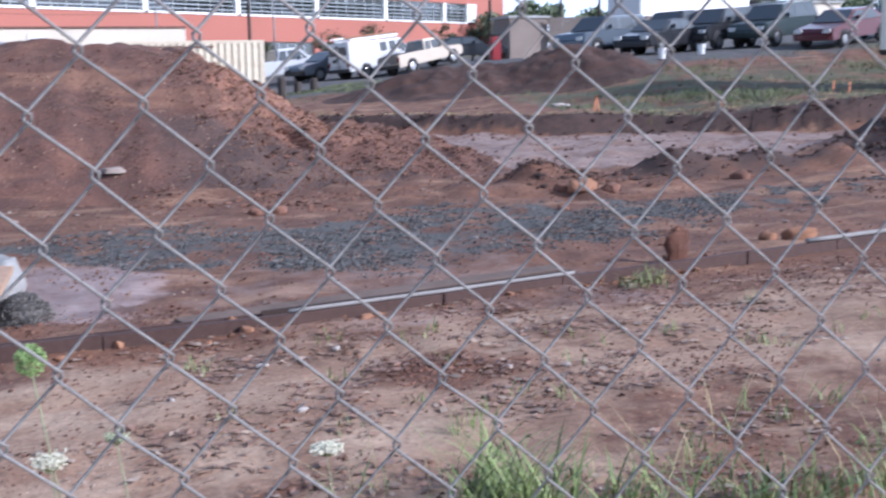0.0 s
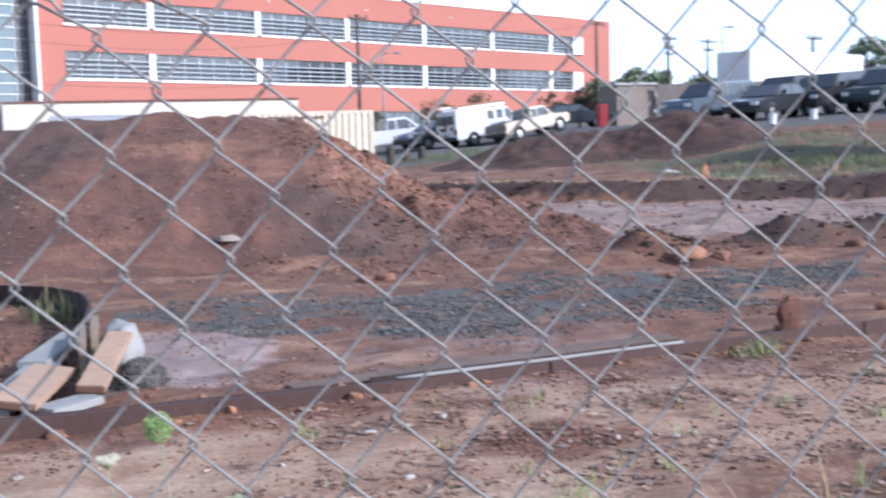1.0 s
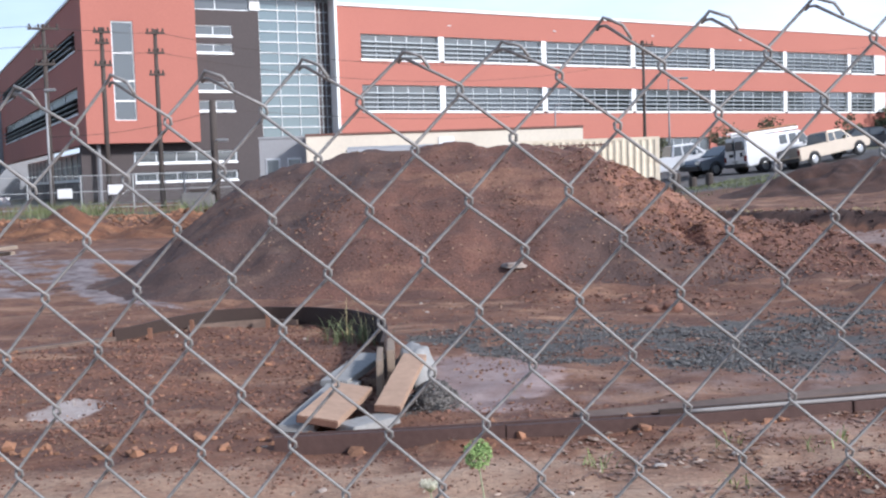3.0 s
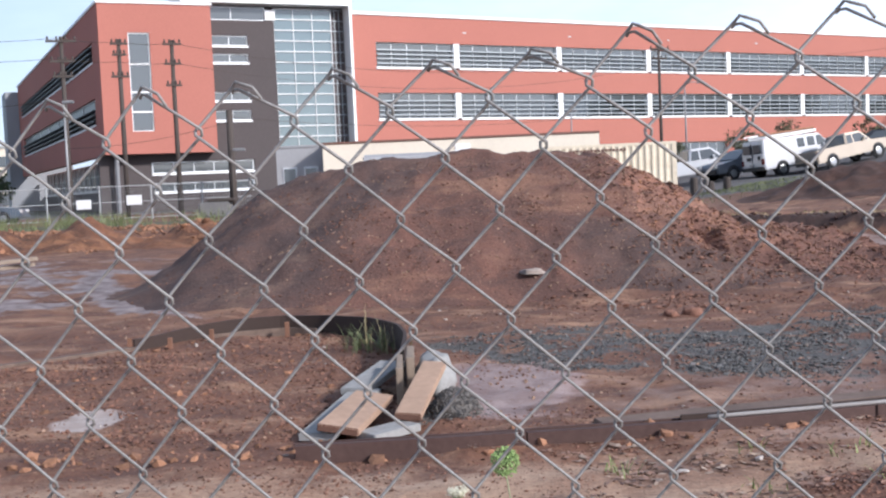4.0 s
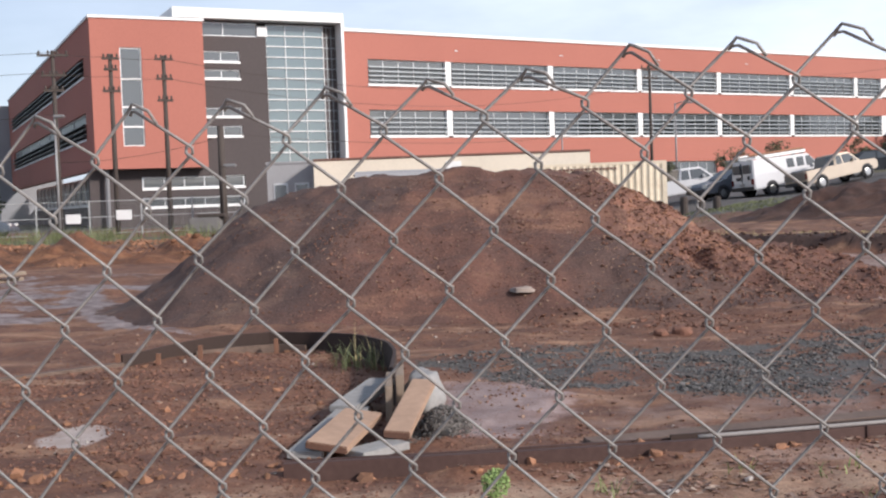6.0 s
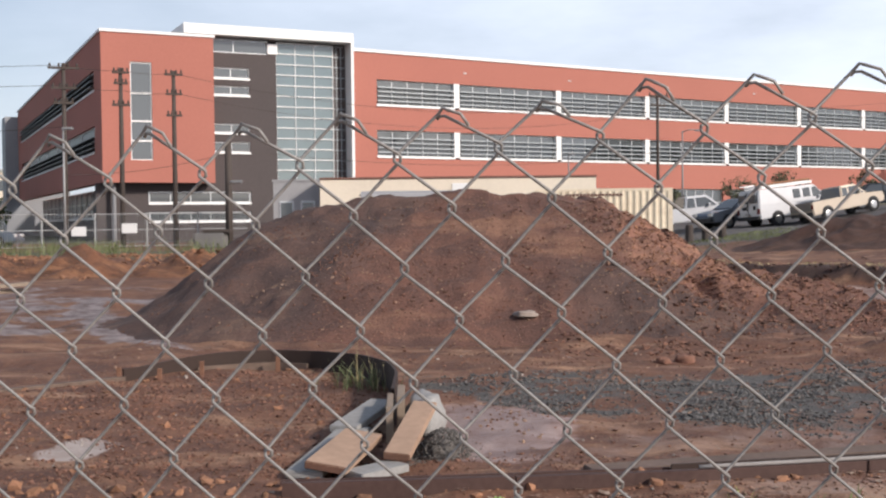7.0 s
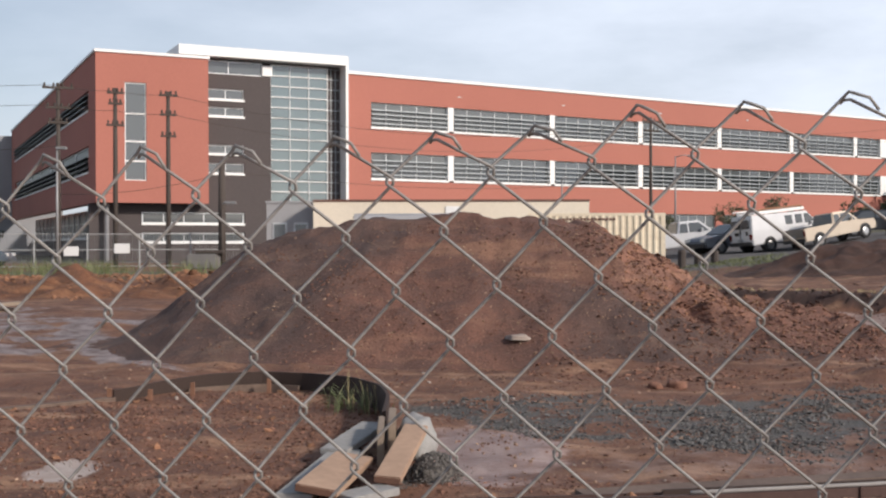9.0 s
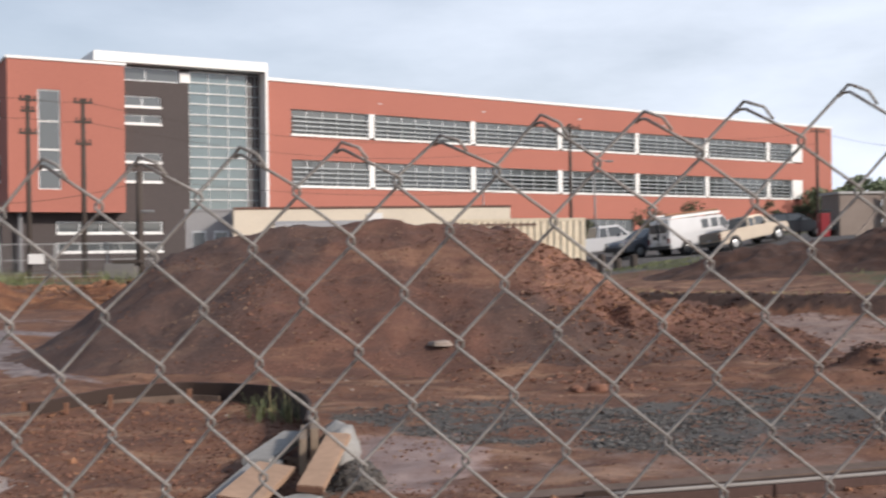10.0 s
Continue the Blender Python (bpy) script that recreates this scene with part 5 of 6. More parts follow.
def umbel(x, y, z, size, material, label, foot, closed=0.0, name="wild_carrot"):
    """A wild carrot: bent stem, rays and a head of tiny florets; closed heads curl up like a nest."""
    plant = thing(name, pose(*foot), label, "flower")
    top = Vector((x, y, z)) - Vector(foot)
    stem = [Vector((0, 0, -0.02)), top * 0.35 + Vector((0.01, 0, 0.06)), top * 0.75 + Vector((0.015, 0, 0.06)), top - Vector((0, 0, size * 0.5))]
    part("stem", tube(stem, [0.0018, 0.0015, 0.0012, 0.001], 6), M_stem, plant, smooth=True)
    rnd = random.Random(int(x * 1000))
    rays, head = bmesh.new(), bmesh.new()
    if closed > 0.8:
        for k in range(420):
            q = Vector([rnd.gauss(0, 1) for _ in range(3)]).normalized() * size * rnd.uniform(0.75, 1.05)
            bmesh.ops.create_icosphere(head, subdivisions=1, radius=size * rnd.uniform(0.05, 0.10), matrix=Matrix.Translation(top + Vector((q.x, q.y, q.z * 1.05))))
    for k in range(26):
        a, r = k * 2.39996, math.sqrt((k + 0.5) / 26) * size
        rise = size * (0.5 * closed * (r / size) ** 2 + 0.12 * (1 - r / size))
        c = top + Vector((r * math.cos(a) * (1 - 0.35 * closed), r * math.sin(a) * (1 - 0.35 * closed), rise))
        add_tube(rays, [stem[-1], stem[-1].lerp(c, 0.6) + Vector((0, 0, -0.15 * size)), c], 0.0006, 4)
        for _ in range(13):
            q = c + Vector([rnd.gauss(0, size * 0.11) for _ in range(3)]) * (1.0 if not closed else 1.4)
            bmesh.ops.create_icosphere(head, subdivisions=1, radius=size * (rnd.uniform(0.04, 0.08) if closed else rnd.uniform(0.06, 0.10)), matrix=Matrix.Translation(q))
    part("ray", rays, M_stem, plant)
    part("flower_head", head, material, plant)
    return plant


umbel(0.058, 1.5, 1.212, 0.019, M_green_head, "wild carrot with a closed green seed head", (0.12, 1.55, 0), 0.9)
umbel(-0.008, 1.5, 1.17, 0.017, M_petal, "wild carrot with a pale half-open flower", (0.05, 1.6, 0), 0.7)
umbel(0.072, 1.5, 1.075, 0.024, M_petal, "wild carrot with a ragged white flower", (0.1, 1.55, 0), 0.5)
umbel(0.49, 1.75, 0.962, 0.026, M_petal, "wild carrot with a flat white flower umbel", (0.53, 1.85, 0), 0.0)
umbel(0.155, 1.5, 1.098, 0.017, M_pale_head, "wild carrot with a pale green young head", (0.2, 1.6, 0), 0.6)


def tree(label, x, y, height, radius, trunk, seed, material=M_leaf, name="tree", leaves=2600, leaf=0.28, base=None):
    z = ground(x, y) if base is None else base
    t = thing(name, pose(x, y, z), label, "tree" if name == "tree" else "shrub")
    rnd = random.Random(seed)
    wood = bmesh.new()
    fork = height * (0.35 if name == "tree" else 0.12)
    add_tube(wood, [(0, 0, -0.2), (0.03 * height * rnd.uniform(-1, 1), 0, fork * 0.6), (0, 0, fork), (0.02 * height, 0, height * 0.8)], [trunk, trunk * 0.8, trunk * 0.65, trunk * 0.15], 8)
    clumps = []
    for k in range(12):
        a, e = rnd.uniform(0, 6.283), rnd.uniform(0.1, 1.0)
        tip = Vector((math.cos(a) * radius * (1.05 - 0.5 * e) * rnd.uniform(0.5, 1), math.sin(a) * radius * (1.05 - 0.5 * e) * rnd.uniform(0.5, 1), fork + (height - fork) * (0.15 + 0.75 * e)))
        s = Vector((0, 0, fork * rnd.uniform(0.7, 1.2)))
        add_tube(wood, [s, s.lerp(tip, 0.5) + Vector((0, 0, 0.06 * height)), tip], [trunk * 0.45, trunk * 0.25, trunk * 0.08], 5)
        clumps.append((tip, radius * rnd.uniform(0.28, 0.48)))
    part("trunk", wood, M_bark, t)
    vs, fs = [], []
    for k in range(leaves):
        c, r = clumps[rnd.randrange(12)]
        d = Vector([rnd.gauss(0, 1) for _ in range(3)]).normalized() * r * rnd.uniform(0.45, 1.05)
        p = c + Vector((d.x, d.y, d.z * 0.75))
        q = Euler([rnd.uniform(0, 6.28) for _ in range(3)]).to_matrix()
        s = leaf * rnd.uniform(0.5, 1.1)
        b = len(vs)
        vs += [(p + q @ Vector(v) * s)[:] for v in ((-0.5, 0, 0), (0, -0.28, 0.06), (0.5, 0, 0), (0, 0.28, 0.06))]
        fs.append((b, b + 1, b + 2, b + 3))
    mesh_part("crown", vs, fs, material, t)
    return t


tree("broad dark green tree behind parked cars", 68.5, 86, 6.6, 3.6, 0.3, 1, M_leaf_hazed, leaves=3600, leaf=0.45, base=2.6)
tree("broad dark green tree behind parked cars", 73, 85, 4.6, 2.8, 0.25, 2, M_leaf_hazed, leaves=2200, leaf=0.45, base=2.6)
tree("small leafy roadside tree", 51.5, 73.5, 4.6, 1.8, 0.12, 3, M_leaf_hazed, leaves=1400, leaf=0.35)
for k, (x, y, h) in enumerate(((54, 126, 6.5), (59, 128, 7.5), (64, 127, 6.2), (69, 129, 7.0))):
    tree("hazy tree in a far tree line", x, y, h, 4.0, 0.3, 10 + k, M_leaf_hazed, leaves=1500, leaf=0.8, base=2.0)
for k, (x, y, h) in enumerate(((100, 88, 12), (112, 96, 14), (122, 104, 13), (108, 78, 12), (128, 92, 14))):
    tree("tall street tree beside the lot", x, y, h, 6.0, 0.35, 60 + k, leaves=1600, leaf=1.1, base=5.0)
for k, (x, y, h) in enumerate(((-52, 120, 7), (-58, 125, 9), (-50.5, 118, 5), (-64, 118, 8))):
    tree("dark tree beyond the far site edge", x, y, h, 3.6, 0.3, 20 + k, leaves=1500, leaf=0.7, base=0.3)
for k, (x, y, h) in enumerate(((23.4, 63.6, 2.2), (25.0, 63.5, 1.8), (18.5, 73.0, 2.6), (14.2, 72.0, 2.4), (22.8, 76, 2.8))):
    tree("dusty shrub in front of the red building", x, y, h, h * 0.5, 0.08, 30 + k, M_bush, "shrub", 900, 0.2)


# ---- poles and cables ----
M_lamp = surface("lamp_head_grey", (0.25, 0.25, 0.255), 0.5, 0.2, 0.1, 20, 1, 0.0)


def utility_pole(x, y, top, arms, label="dark wooden utility pole with crossarms", turn=20):
    z = ground(x, y)
    p = thing("utility_pole", pose(x, y, z, 0, 0, turn), label, "pole", "utility poles")
    h = top - z
    part("pole", tube([(0, 0, -0.5), (0, 0, h * 0.5), (0, 0, h)], [0.14, 0.12, 0.095], 8), M_pole, p, smooth=True)
    for dz, w in arms:
        arm = part("crossarm", box((-w / 2, -0.16, h - dz - 0.06), (w / 2, -0.09, h - dz + 0.06), None, 0.01), M_pole, p)
        for k in range(4):
            xx = -w / 2 + 0.1 + k * (w - 0.2) / 3
            part("insulator", tube([(xx, -0.125, h - dz + 0.06), (xx, -0.125, h - dz + 0.12), (xx, -0.125, h - dz + 0.24)], [0.03, 0.06, 0.04], 6), M_pole, arm)
    return p


utility_pole(-19.34, 56.8, 9.8, ((0.25, 1.5), (1.25, 1.2), (2.0, 1.0)))
utility_pole(-16.7, 57.6, 9.65, ((0.25, 0.85), (0.8, 0.7), (1.9, 0.9)))
utility_pole(-14.17, 58.3, 9.55, ((0.2, 0.95), (1.2, 0.85), (2.3, 0.8)))
utility_pole(15.4, 83.6, 11.0, ((0.3, 1.6), (1.0, 1.2)))
utility_pole(38.0, 92.5, 11.5, ((0.3, 1.6),))
utility_pole(39.2, 81.0, 9.2, ((0.3, 1.5), (0.9, 1.2), (1.5, 1.0)))
utility_pole(46.5, 88.5, 9.6, ((0.3, 2.0), (1.0, 1.4)))
utility_pole(43.5, 68.0, 7.9, ((0.2, 1.6),))
post = thing("dark_post", pose(-11.13, 56.9, ground(-11.13, 56.9)), "thick dark wooden post beside the mesh fence", "post")
part("pole", tube([(0, 0, -0.4), (0, 0, 5.3)], [0.2, 0.17], 8), M_pole, post, smooth=True)


def street_lamp(x, y, top, arm, label="slender grey street lamp", dark=False):
    z = ground(x, y)
    s = thing("street_lamp", pose(x, y, z), label, "lamp")
    h = top - z
    part("pole", tube([(0, 0, -0.3), (0, 0, h)], [0.09, 0.05], 8), M_pole if dark else M_lamp, s, smooth=True)
    part("arm", tube([(0, 0, h - 0.1), (arm * 0.5, 0, h + 0.08), (arm, 0, h + 0.05)], 0.035, 6), M_lamp, s, smooth=True)
    part("lamp_head", box((arm - 0.1, -0.14, h - 0.05), (arm + 0.45, 0.14, h + 0.10), None, 0.04), M_lamp, s)
    return s


street_lamp(-19.2, 56.2, 6.45, 0.05)
street_lamp(-10.95, 56.0, 3.7, 0.25, "short dark lamp post beside a fence", True)
street_lamp(38.1, 70.4, 8.7, 0.4)
street_lamp(17.4, 84.5, 8.2, 1.0)
street_lamp(9.7, 92.0, 7.0, 0.1)


def cable(a, b, sag, r=0.012):
    a, b = Vector(a), Vector(b)
    pts = []
    for k in range(17):
        t = k / 16
        p = a.lerp(b, t)
        p.z -= sag * 4 * t * (1 - t)
        pts.append(p)
    return tagged(part("power_cable", tube(pts, r, 4), M_pole), "thin dark overhead power cable", "cable", "cables")


for dz in (0.0, -1.0):
    cable((-60, 52, 10.2 + dz), (-19.34, 56.7, 9.7 + dz), 0.5)
    cable((-19.34, 56.7, 9.7 + dz), (-16.7, 57.5, 9.5 + dz), 0.1)
    cable((-16.7, 57.5, 9.5 + dz), (-14.17, 58.2, 9.4 + dz), 0.1)
    cable((-14.17, 58.2, 9.4 + dz), (15.4, 83.5, 10.7 + dz), 1.6)
    cable((15.4, 83.5, 10.7 + dz), (38.0, 92.4, 11.2 + dz), 0.8)
cable((-19.34, 56.7, 6.6), (-60, 60, 6.2), 0.4)
cable((-19.34, 56.7, 4.2), (-11.13, 56.8, 5.2), 0.3)
cable((-11.13, 56.8, 5.4), (15.4, 83.5, 6.6), 0.9)
cable((39.2, 81.0, 9.0), (90, 100, 10), 0.8)
cable((38.0, 92.5, 11.2), (46.5, 88.5, 9.4), 0.4)


# ---- far site fence with signs, dumpster, trailer ----
far_fence = thing("site_fence", pose(0, 0, 0), "grey temporary mesh fence along the far site edge", "fence")
FX = [-40 + 2.45 * k for k in range(13)]
for a, b in zip(FX, FX[1:]):
    ya, yb = 55.9 + 0.28 * (a + 21.8), 55.9 + 0.28 * (b + 21.8)
    za, zb = ground(a, ya), ground(b, yb)
    bm = bmesh.new()
    add_tube(bm, [(a, ya, za), (a, ya, za + 1.8)], 0.045, 6)
    part("post", bm, M_mesh_pale, far_fence)
    bm = bmesh.new()
    for h in (0.12, 0.95, 1.75):
        add_tube(bm, [(a, ya, za + h), (b, yb, zb + h)], 0.024, 5)
    part("rail", bm, M_mesh_pale, far_fence)
    bm = bmesh.new()
    for k in range(1, 22):
        t = k / 22
        x, y, z = a + (b - a) * t, ya + (yb - ya) * t, za + (zb - za) * t
        add_tube(bm, [(x, y, z + 0.12), (x, y, z + 1.75)], 0.009, 3)
    part("mesh_panel", bm, M_mesh_pale, far_fence)


def notice(x, y, z, w=0.75, h=0.48):
    s = thing("notice_sign", pose(x, y, z), "small white notice sign on the mesh fence", "sign", "fence signs")
    part("board", box((-w / 2, -0.10, -h / 2), (w / 2, -0.07, h / 2), None, 0.01), M_white, s)


notice(-18.67, 56.75, 1.34)
notice(-16.3, 57.4, 1.47, 0.78, 0.5)

M_bin = surface("dull_grey_bin", (0.17, 0.165, 0.16), 0.8, 0, 0.25, 12, 1.2, 0.2)
dz_ = ground(-11.6, 55)
dump = thing("rubbish_bin", pose(-11.6, 55.4, dz_), "low grey bin and dark rubbish beside a post", "bin")
part("body", box((-0.9, -0.5, 0), (0.6, 0.5, 0.75), None, 0.06), M_bin, dump)
part("lid", box((-0.5, -0.4, 0.75), (0.9, 0.4, 0.92), None, 0.05), M_pole, dump)

trailer = thing("site_trailer", pose(-1.3, 55.6, ground(-1.3, 55.6)), "white site trailer with a rounded roof", "trailer")
prof = [(-1.15, 0.5), (1.15, 0.5), (1.15, 2.35), (1.0, 2.62), (0.6, 2.74), (-0.6, 2.74), (-1.0, 2.62), (-1.15, 2.35)]
tv = [(x, y, z) for x in (-3.0, 3.0) for y, z in prof]
part_faces = [tuple(range(8))[::-1], tuple(range(8, 16))] + [(k, (k + 1) % 8, 8 + (k + 1) % 8, 8 + k) for k in range(8)]
mesh_part("body", tv, part_faces, M_cream_white, trailer)
part("roof_edge", boxes([((-3.03, -1.2, 2.3), (3.03, -1.15, 2.4)), ((-3.06, -1.0, 2.5), (-3.0, 1.0, 2.6))]), M_stucco_dark, trailer)
for x in (-2.6, 2.0):
    part("window", box((x, -1.175, 1.4), (x + 0.7, -1.152, 2.1)), M_glass, trailer)
for x in (-0.5, 0.5):
    part("wheel", tube([(x, -1.1, 0.34), (x, -0.85, 0.34)], 0.36, 16), M_pole, trailer)


# ---- vehicles ----
M_tyre = surface("tyre_rubber", (0.025, 0.025, 0.027), 0.85, 0, 0.2, 60, 4, 0.1)
M_rim = surface("alloy_rim", (0.42, 0.43, 0.44), 0.3, 0.8, 0.1, 30, 4, 0.0)
M_car_glass = glass("car_glass", (0.085, 0.095, 0.105), 0.12)
M_car_glass.node_tree.nodes["Principled BSDF"].inputs["IOR"].default_value = 1.5
M_car_glass.node_tree.nodes["Principled BSDF"].inputs["Specular IOR Level"].default_value = 0.6
M_trim = surface("black_plastic", (0.03, 0.03, 0.033), 0.6, 0, 0.2, 40, 3, 0.0)
M_lens_red = surface("red_lamp_lens", (0.11, 0.015, 0.015), 0.25, 0, 0.1, 40, 3, 0.0)
M_lens_white = surface("clear_lamp_lens", (0.7, 0.7, 0.68), 0.2, 0, 0.05, 40, 3, 0.0)


def car_paint(name, colour, metal=0.2):
    m = surface(name, colour, 0.35, metal, 0.08, 30, 1.2, 0.0)
    b = m.node_tree.nodes["Principled BSDF"]
    b.inputs["Coat Weight"].default_value, b.inputs["Coat Roughness"].default_value = 0.6, 0.12
    return m


P_white, P_tan, P_black = car_paint("paint_white", (0.56, 0.57, 0.59), 0), car_paint("paint_tan", (0.44, 0.37, 0.29)), car_paint("paint_black", (0.018, 0.019, 0.024))
P_red, P_green, P_blue = car_paint("paint_dark_red", (0.095, 0.012, 0.018)), car_paint("paint_dark_green", (0.018, 0.032, 0.032)), car_paint("paint_slate_blue", (0.09, 0.115, 0.15))
# grey-tan tailgate paint, darkened: the rear's shade is put into its colour
P_tailgate_shaded = car_paint("paint_shaded_grey_tailgate", (0.22, 0.20, 0.18))
P_navy = car_paint("paint_navy", (0.12, 0.135, 0.16))


def solid(profile, half_low, half_high, z_low, z_high, bevel):
    """A body pressed from a side profile (x, z); half-width goes from half_low to half_high with height."""
    bm = bmesh.new()
    rows = []
    for side in (-1, 1):
        ring = []
        for x, z in profile:
            t = min(1, max(0, (z - z_low) / (z_high - z_low)))
            ring.append(bm.verts.new((x, side * (half_low + (half_high - half_low) * t), z)))
        rows.append(ring)
    n = len(profile)
    bm.faces.new(rows[0])
    bm.faces.new(rows[1][::-1])
    for k in range(n):
        bm.faces.new((rows[0][k], rows[1][k], rows[1][(k + 1) % n], rows[0][(k + 1) % n]))
    bmesh.ops.recalc_face_normals(bm, faces=bm.faces)
    bmesh.ops.bevel(bm, geom=bm.edges[:], offset=bevel, segments=2, affect="EDGES")
    return bm


def side_glass(poly, half, z_low, z_high, half_low, side):
    """A side window lying on the sloping flank, from an outline in x and z."""
    bm = bmesh.new()
    outer, inner = [], []
    for x, z in poly:
        t = (z - z_low) / (z_high - z_low)
        y = half_low + (half - half_low) * t
        outer.append(bm.verts.new((x, side * (y + 0.008), z)))
        inner.append(bm.verts.new((x, side * (y - 0.02), z)))
    n = len(poly)
    bm.faces.new(outer)
    bm.faces.new(inner[::-1])
    for k in range(n):
        bm.faces.new((outer[k], inner[k], inner[(k + 1) % n], outer[(k + 1) % n]))
    bmesh.ops.recalc_face_normals(bm, faces=bm.faces)
    return bm


def end_glass(a, b, half_a, half_b):
    """Windscreen or rear window between two heights: a and b are (x, z)."""
    bm = bmesh.new()
    d = Vector((b[0] - a[0], 0, b[1] - a[1])).normalized()
    n = Vector((d.z, 0, -d.x)) * (1 if a[0] > 0 else -1)
    q = [Vector((a[0], -half_a, a[1])), Vector((a[0], half_a, a[1])), Vector((b[0], half_b, b[1])), Vector((b[0], -half_b, b[1]))]
    o = [bm.verts.new(v + n * 0.012) for v in q]
    i = [bm.verts.new(v - n * 0.02) for v in q]
    bm.faces.new(o)
    bm.faces.new(i[::-1])
    for k in range(4):
        bm.faces.new((o[k], i[k], i[(k + 1) % 4], o[(k + 1) % 4]))
    bmesh.ops.recalc_face_normals(bm, faces=bm.faces)
    return bm


def wheel(parent, x, y, r, w=0.22):
    side = 1 if y > 0 else -1
    bm = bmesh.new()
    ring = [(0.62, 0.5), (0.92, 0.5), (1.0, 0.36), (1.0, -0.36), (0.92, -0.5), (0.62, -0.5)]
    rows = [[bm.verts.new((x + r * q * math.cos(a), y + w * d, r + r * q * math.sin(a))) for q, d in ring] for a in [2 * math.pi * k / 20 for k in range(20)]]
    for r0, r1 in zip(rows, rows[1:] + rows[:1]):
        for k in range(len(ring)):
            bm.faces.new((r0[k], r1[k], r1[(k + 1) % 6], r0[(k + 1) % 6]))
    bmesh.ops.recalc_face_normals(bm, faces=bm.faces)
    wh = part("wheel", bm, M_tyre, parent, smooth=True)
    rim = bmesh.new()
    add_tube(rim, [(x, y - side * w * 0.1, r), (x, y + side * w * 0.36, r), (x, y + side * w * 0.42, r)], [r * 0.6, r * 0.6, r * 0.42], 16)
    part("rim", rim, M_rim, wh)
    return wh


def vehicle(name, label, x, y, heading, paint, body, cabin, wide, wheels, r, windows, screens, high, extra=None, size=1.0):
    """heading: degrees clockwise from +y of the nose. The nose is local +x."""
    a = radians(90 - heading)
    d = Vector((math.cos(a), math.sin(a)))
    s = Vector((-d.y, d.x))
    half_base = abs(wheels[0] - wheels[1]) / 2
    zf, zr = ground(x + d.x * half_base, y + d.y * half_base), ground(x - d.x * half_base, y - d.y * half_base)
    zl, zt = ground(x + s.x * 0.7, y + s.y * 0.7), ground(x - s.x * 0.7, y - s.y * 0.7)
    f = Vector((d.x, d.y, (zf - zr) / (2 * half_base))).normalized()
    left = Vector((s.x, s.y, (zl - zt) / 1.4))
    up = f.cross(left).normalized()
    left = up.cross(f)
    m = Matrix((f, left, up)).transposed().to_4x4()
    m.translation = Vector((x, y, (zf + zr + zl + zt) / 4))
    m = m @ Matrix.Scale(size, 4)
    car = thing(name, m, label, name.replace("_", " "), "parked vehicles")
    hw = wide / 2
    b = part("body", solid(body, hw, hw * 0.96, 0.3, 1.2, 0.05), paint, car, smooth=False)
    zc0, zc1 = min(z for _, z in cabin), max(z for _, z in cabin)
    top = hw * (0.78 if high < 1.9 else 0.86)
    part("cabin", solid(cabin, hw * 0.95, top, zc0, zc1, 0.05), paint, car)
    for poly in windows:
        for side in (-1, 1):
            part("side_window", side_glass(poly, top, zc0, zc1, hw * 0.95, side), M_car_glass, car)
    for p, q in screens:
        ta, tb = (p[1] - zc0) / (zc1 - zc0), (q[1] - zc0) / (zc1 - zc0)
        part("windscreen" if p[0] > 0 else "rear_window", end_glass(p, q, (hw * 0.95 + (top - hw * 0.95) * ta) * 0.9, (hw * 0.95 + (top - hw * 0.95) * tb) * 0.88), M_car_glass, car)
    for wx in wheels:
        for side in (-1, 1):
            wheel(car, wx, side * (hw - 0.06), r)
            part("wheel_arch", tube([(wx, side * (hw - 0.12), r + 0.03), (wx, side * (hw + 0.004), r + 0.03)], r * 1.14, 18), M_trim, car)
    x0, x1 = min(p[0] for p in body), max(p[0] for p in body)
    zb = 0.45 if high < 1.6 else 0.55
    part("bumper", box((x1 - 0.1, -hw * 0.93, zb - 0.1), (x1 + 0.07, hw * 0.93, zb + 0.1), None, 0.04), M_trim if paint in (P_black, P_navy, P_tan) else paint, car)
    part("bumper", box((x0 - 0.07, -hw * 0.93, zb - 0.1), (x0 + 0.1, hw * 0.93, zb + 0.1), None, 0.04), M_trim, car)
    for side in (-1, 1):
        part("headlight", box((x1 - 0.12, side * hw * 0.72 - 0.16, zb + 0.16), (x1 + 0.015, side * hw * 0.72 + 0.16, zb + 0.32), None, 0.02), M_lens_white, car)
        part("tail_light", box((x0 - 0.015, side * hw * 0.84 - 0.09, zb + 0.2), (x0 + 0.1, side * hw * 0.84 + 0.09, zb + 0.52), None, 0.02), M_lens_red, car)
        part("mirror", box((cabin[-2][0] * 0 + max(p[0] for p in cabin) - 0.75, side * (hw + 0.02) - 0.08, zc0 + 0.08), (max(p[0] for p in cabin) - 0.62, side * (hw + 0.02) + 0.08, zc0 + 0.25), None, 0.03), paint, car)
    part("number_plate", box((x0 - 0.085, -0.16, zb + 0.16), (x0 + 0.0, 0.16, zb + 0.28)), M_cream_white, car)
    if extra:
        extra(car, hw)
    return car


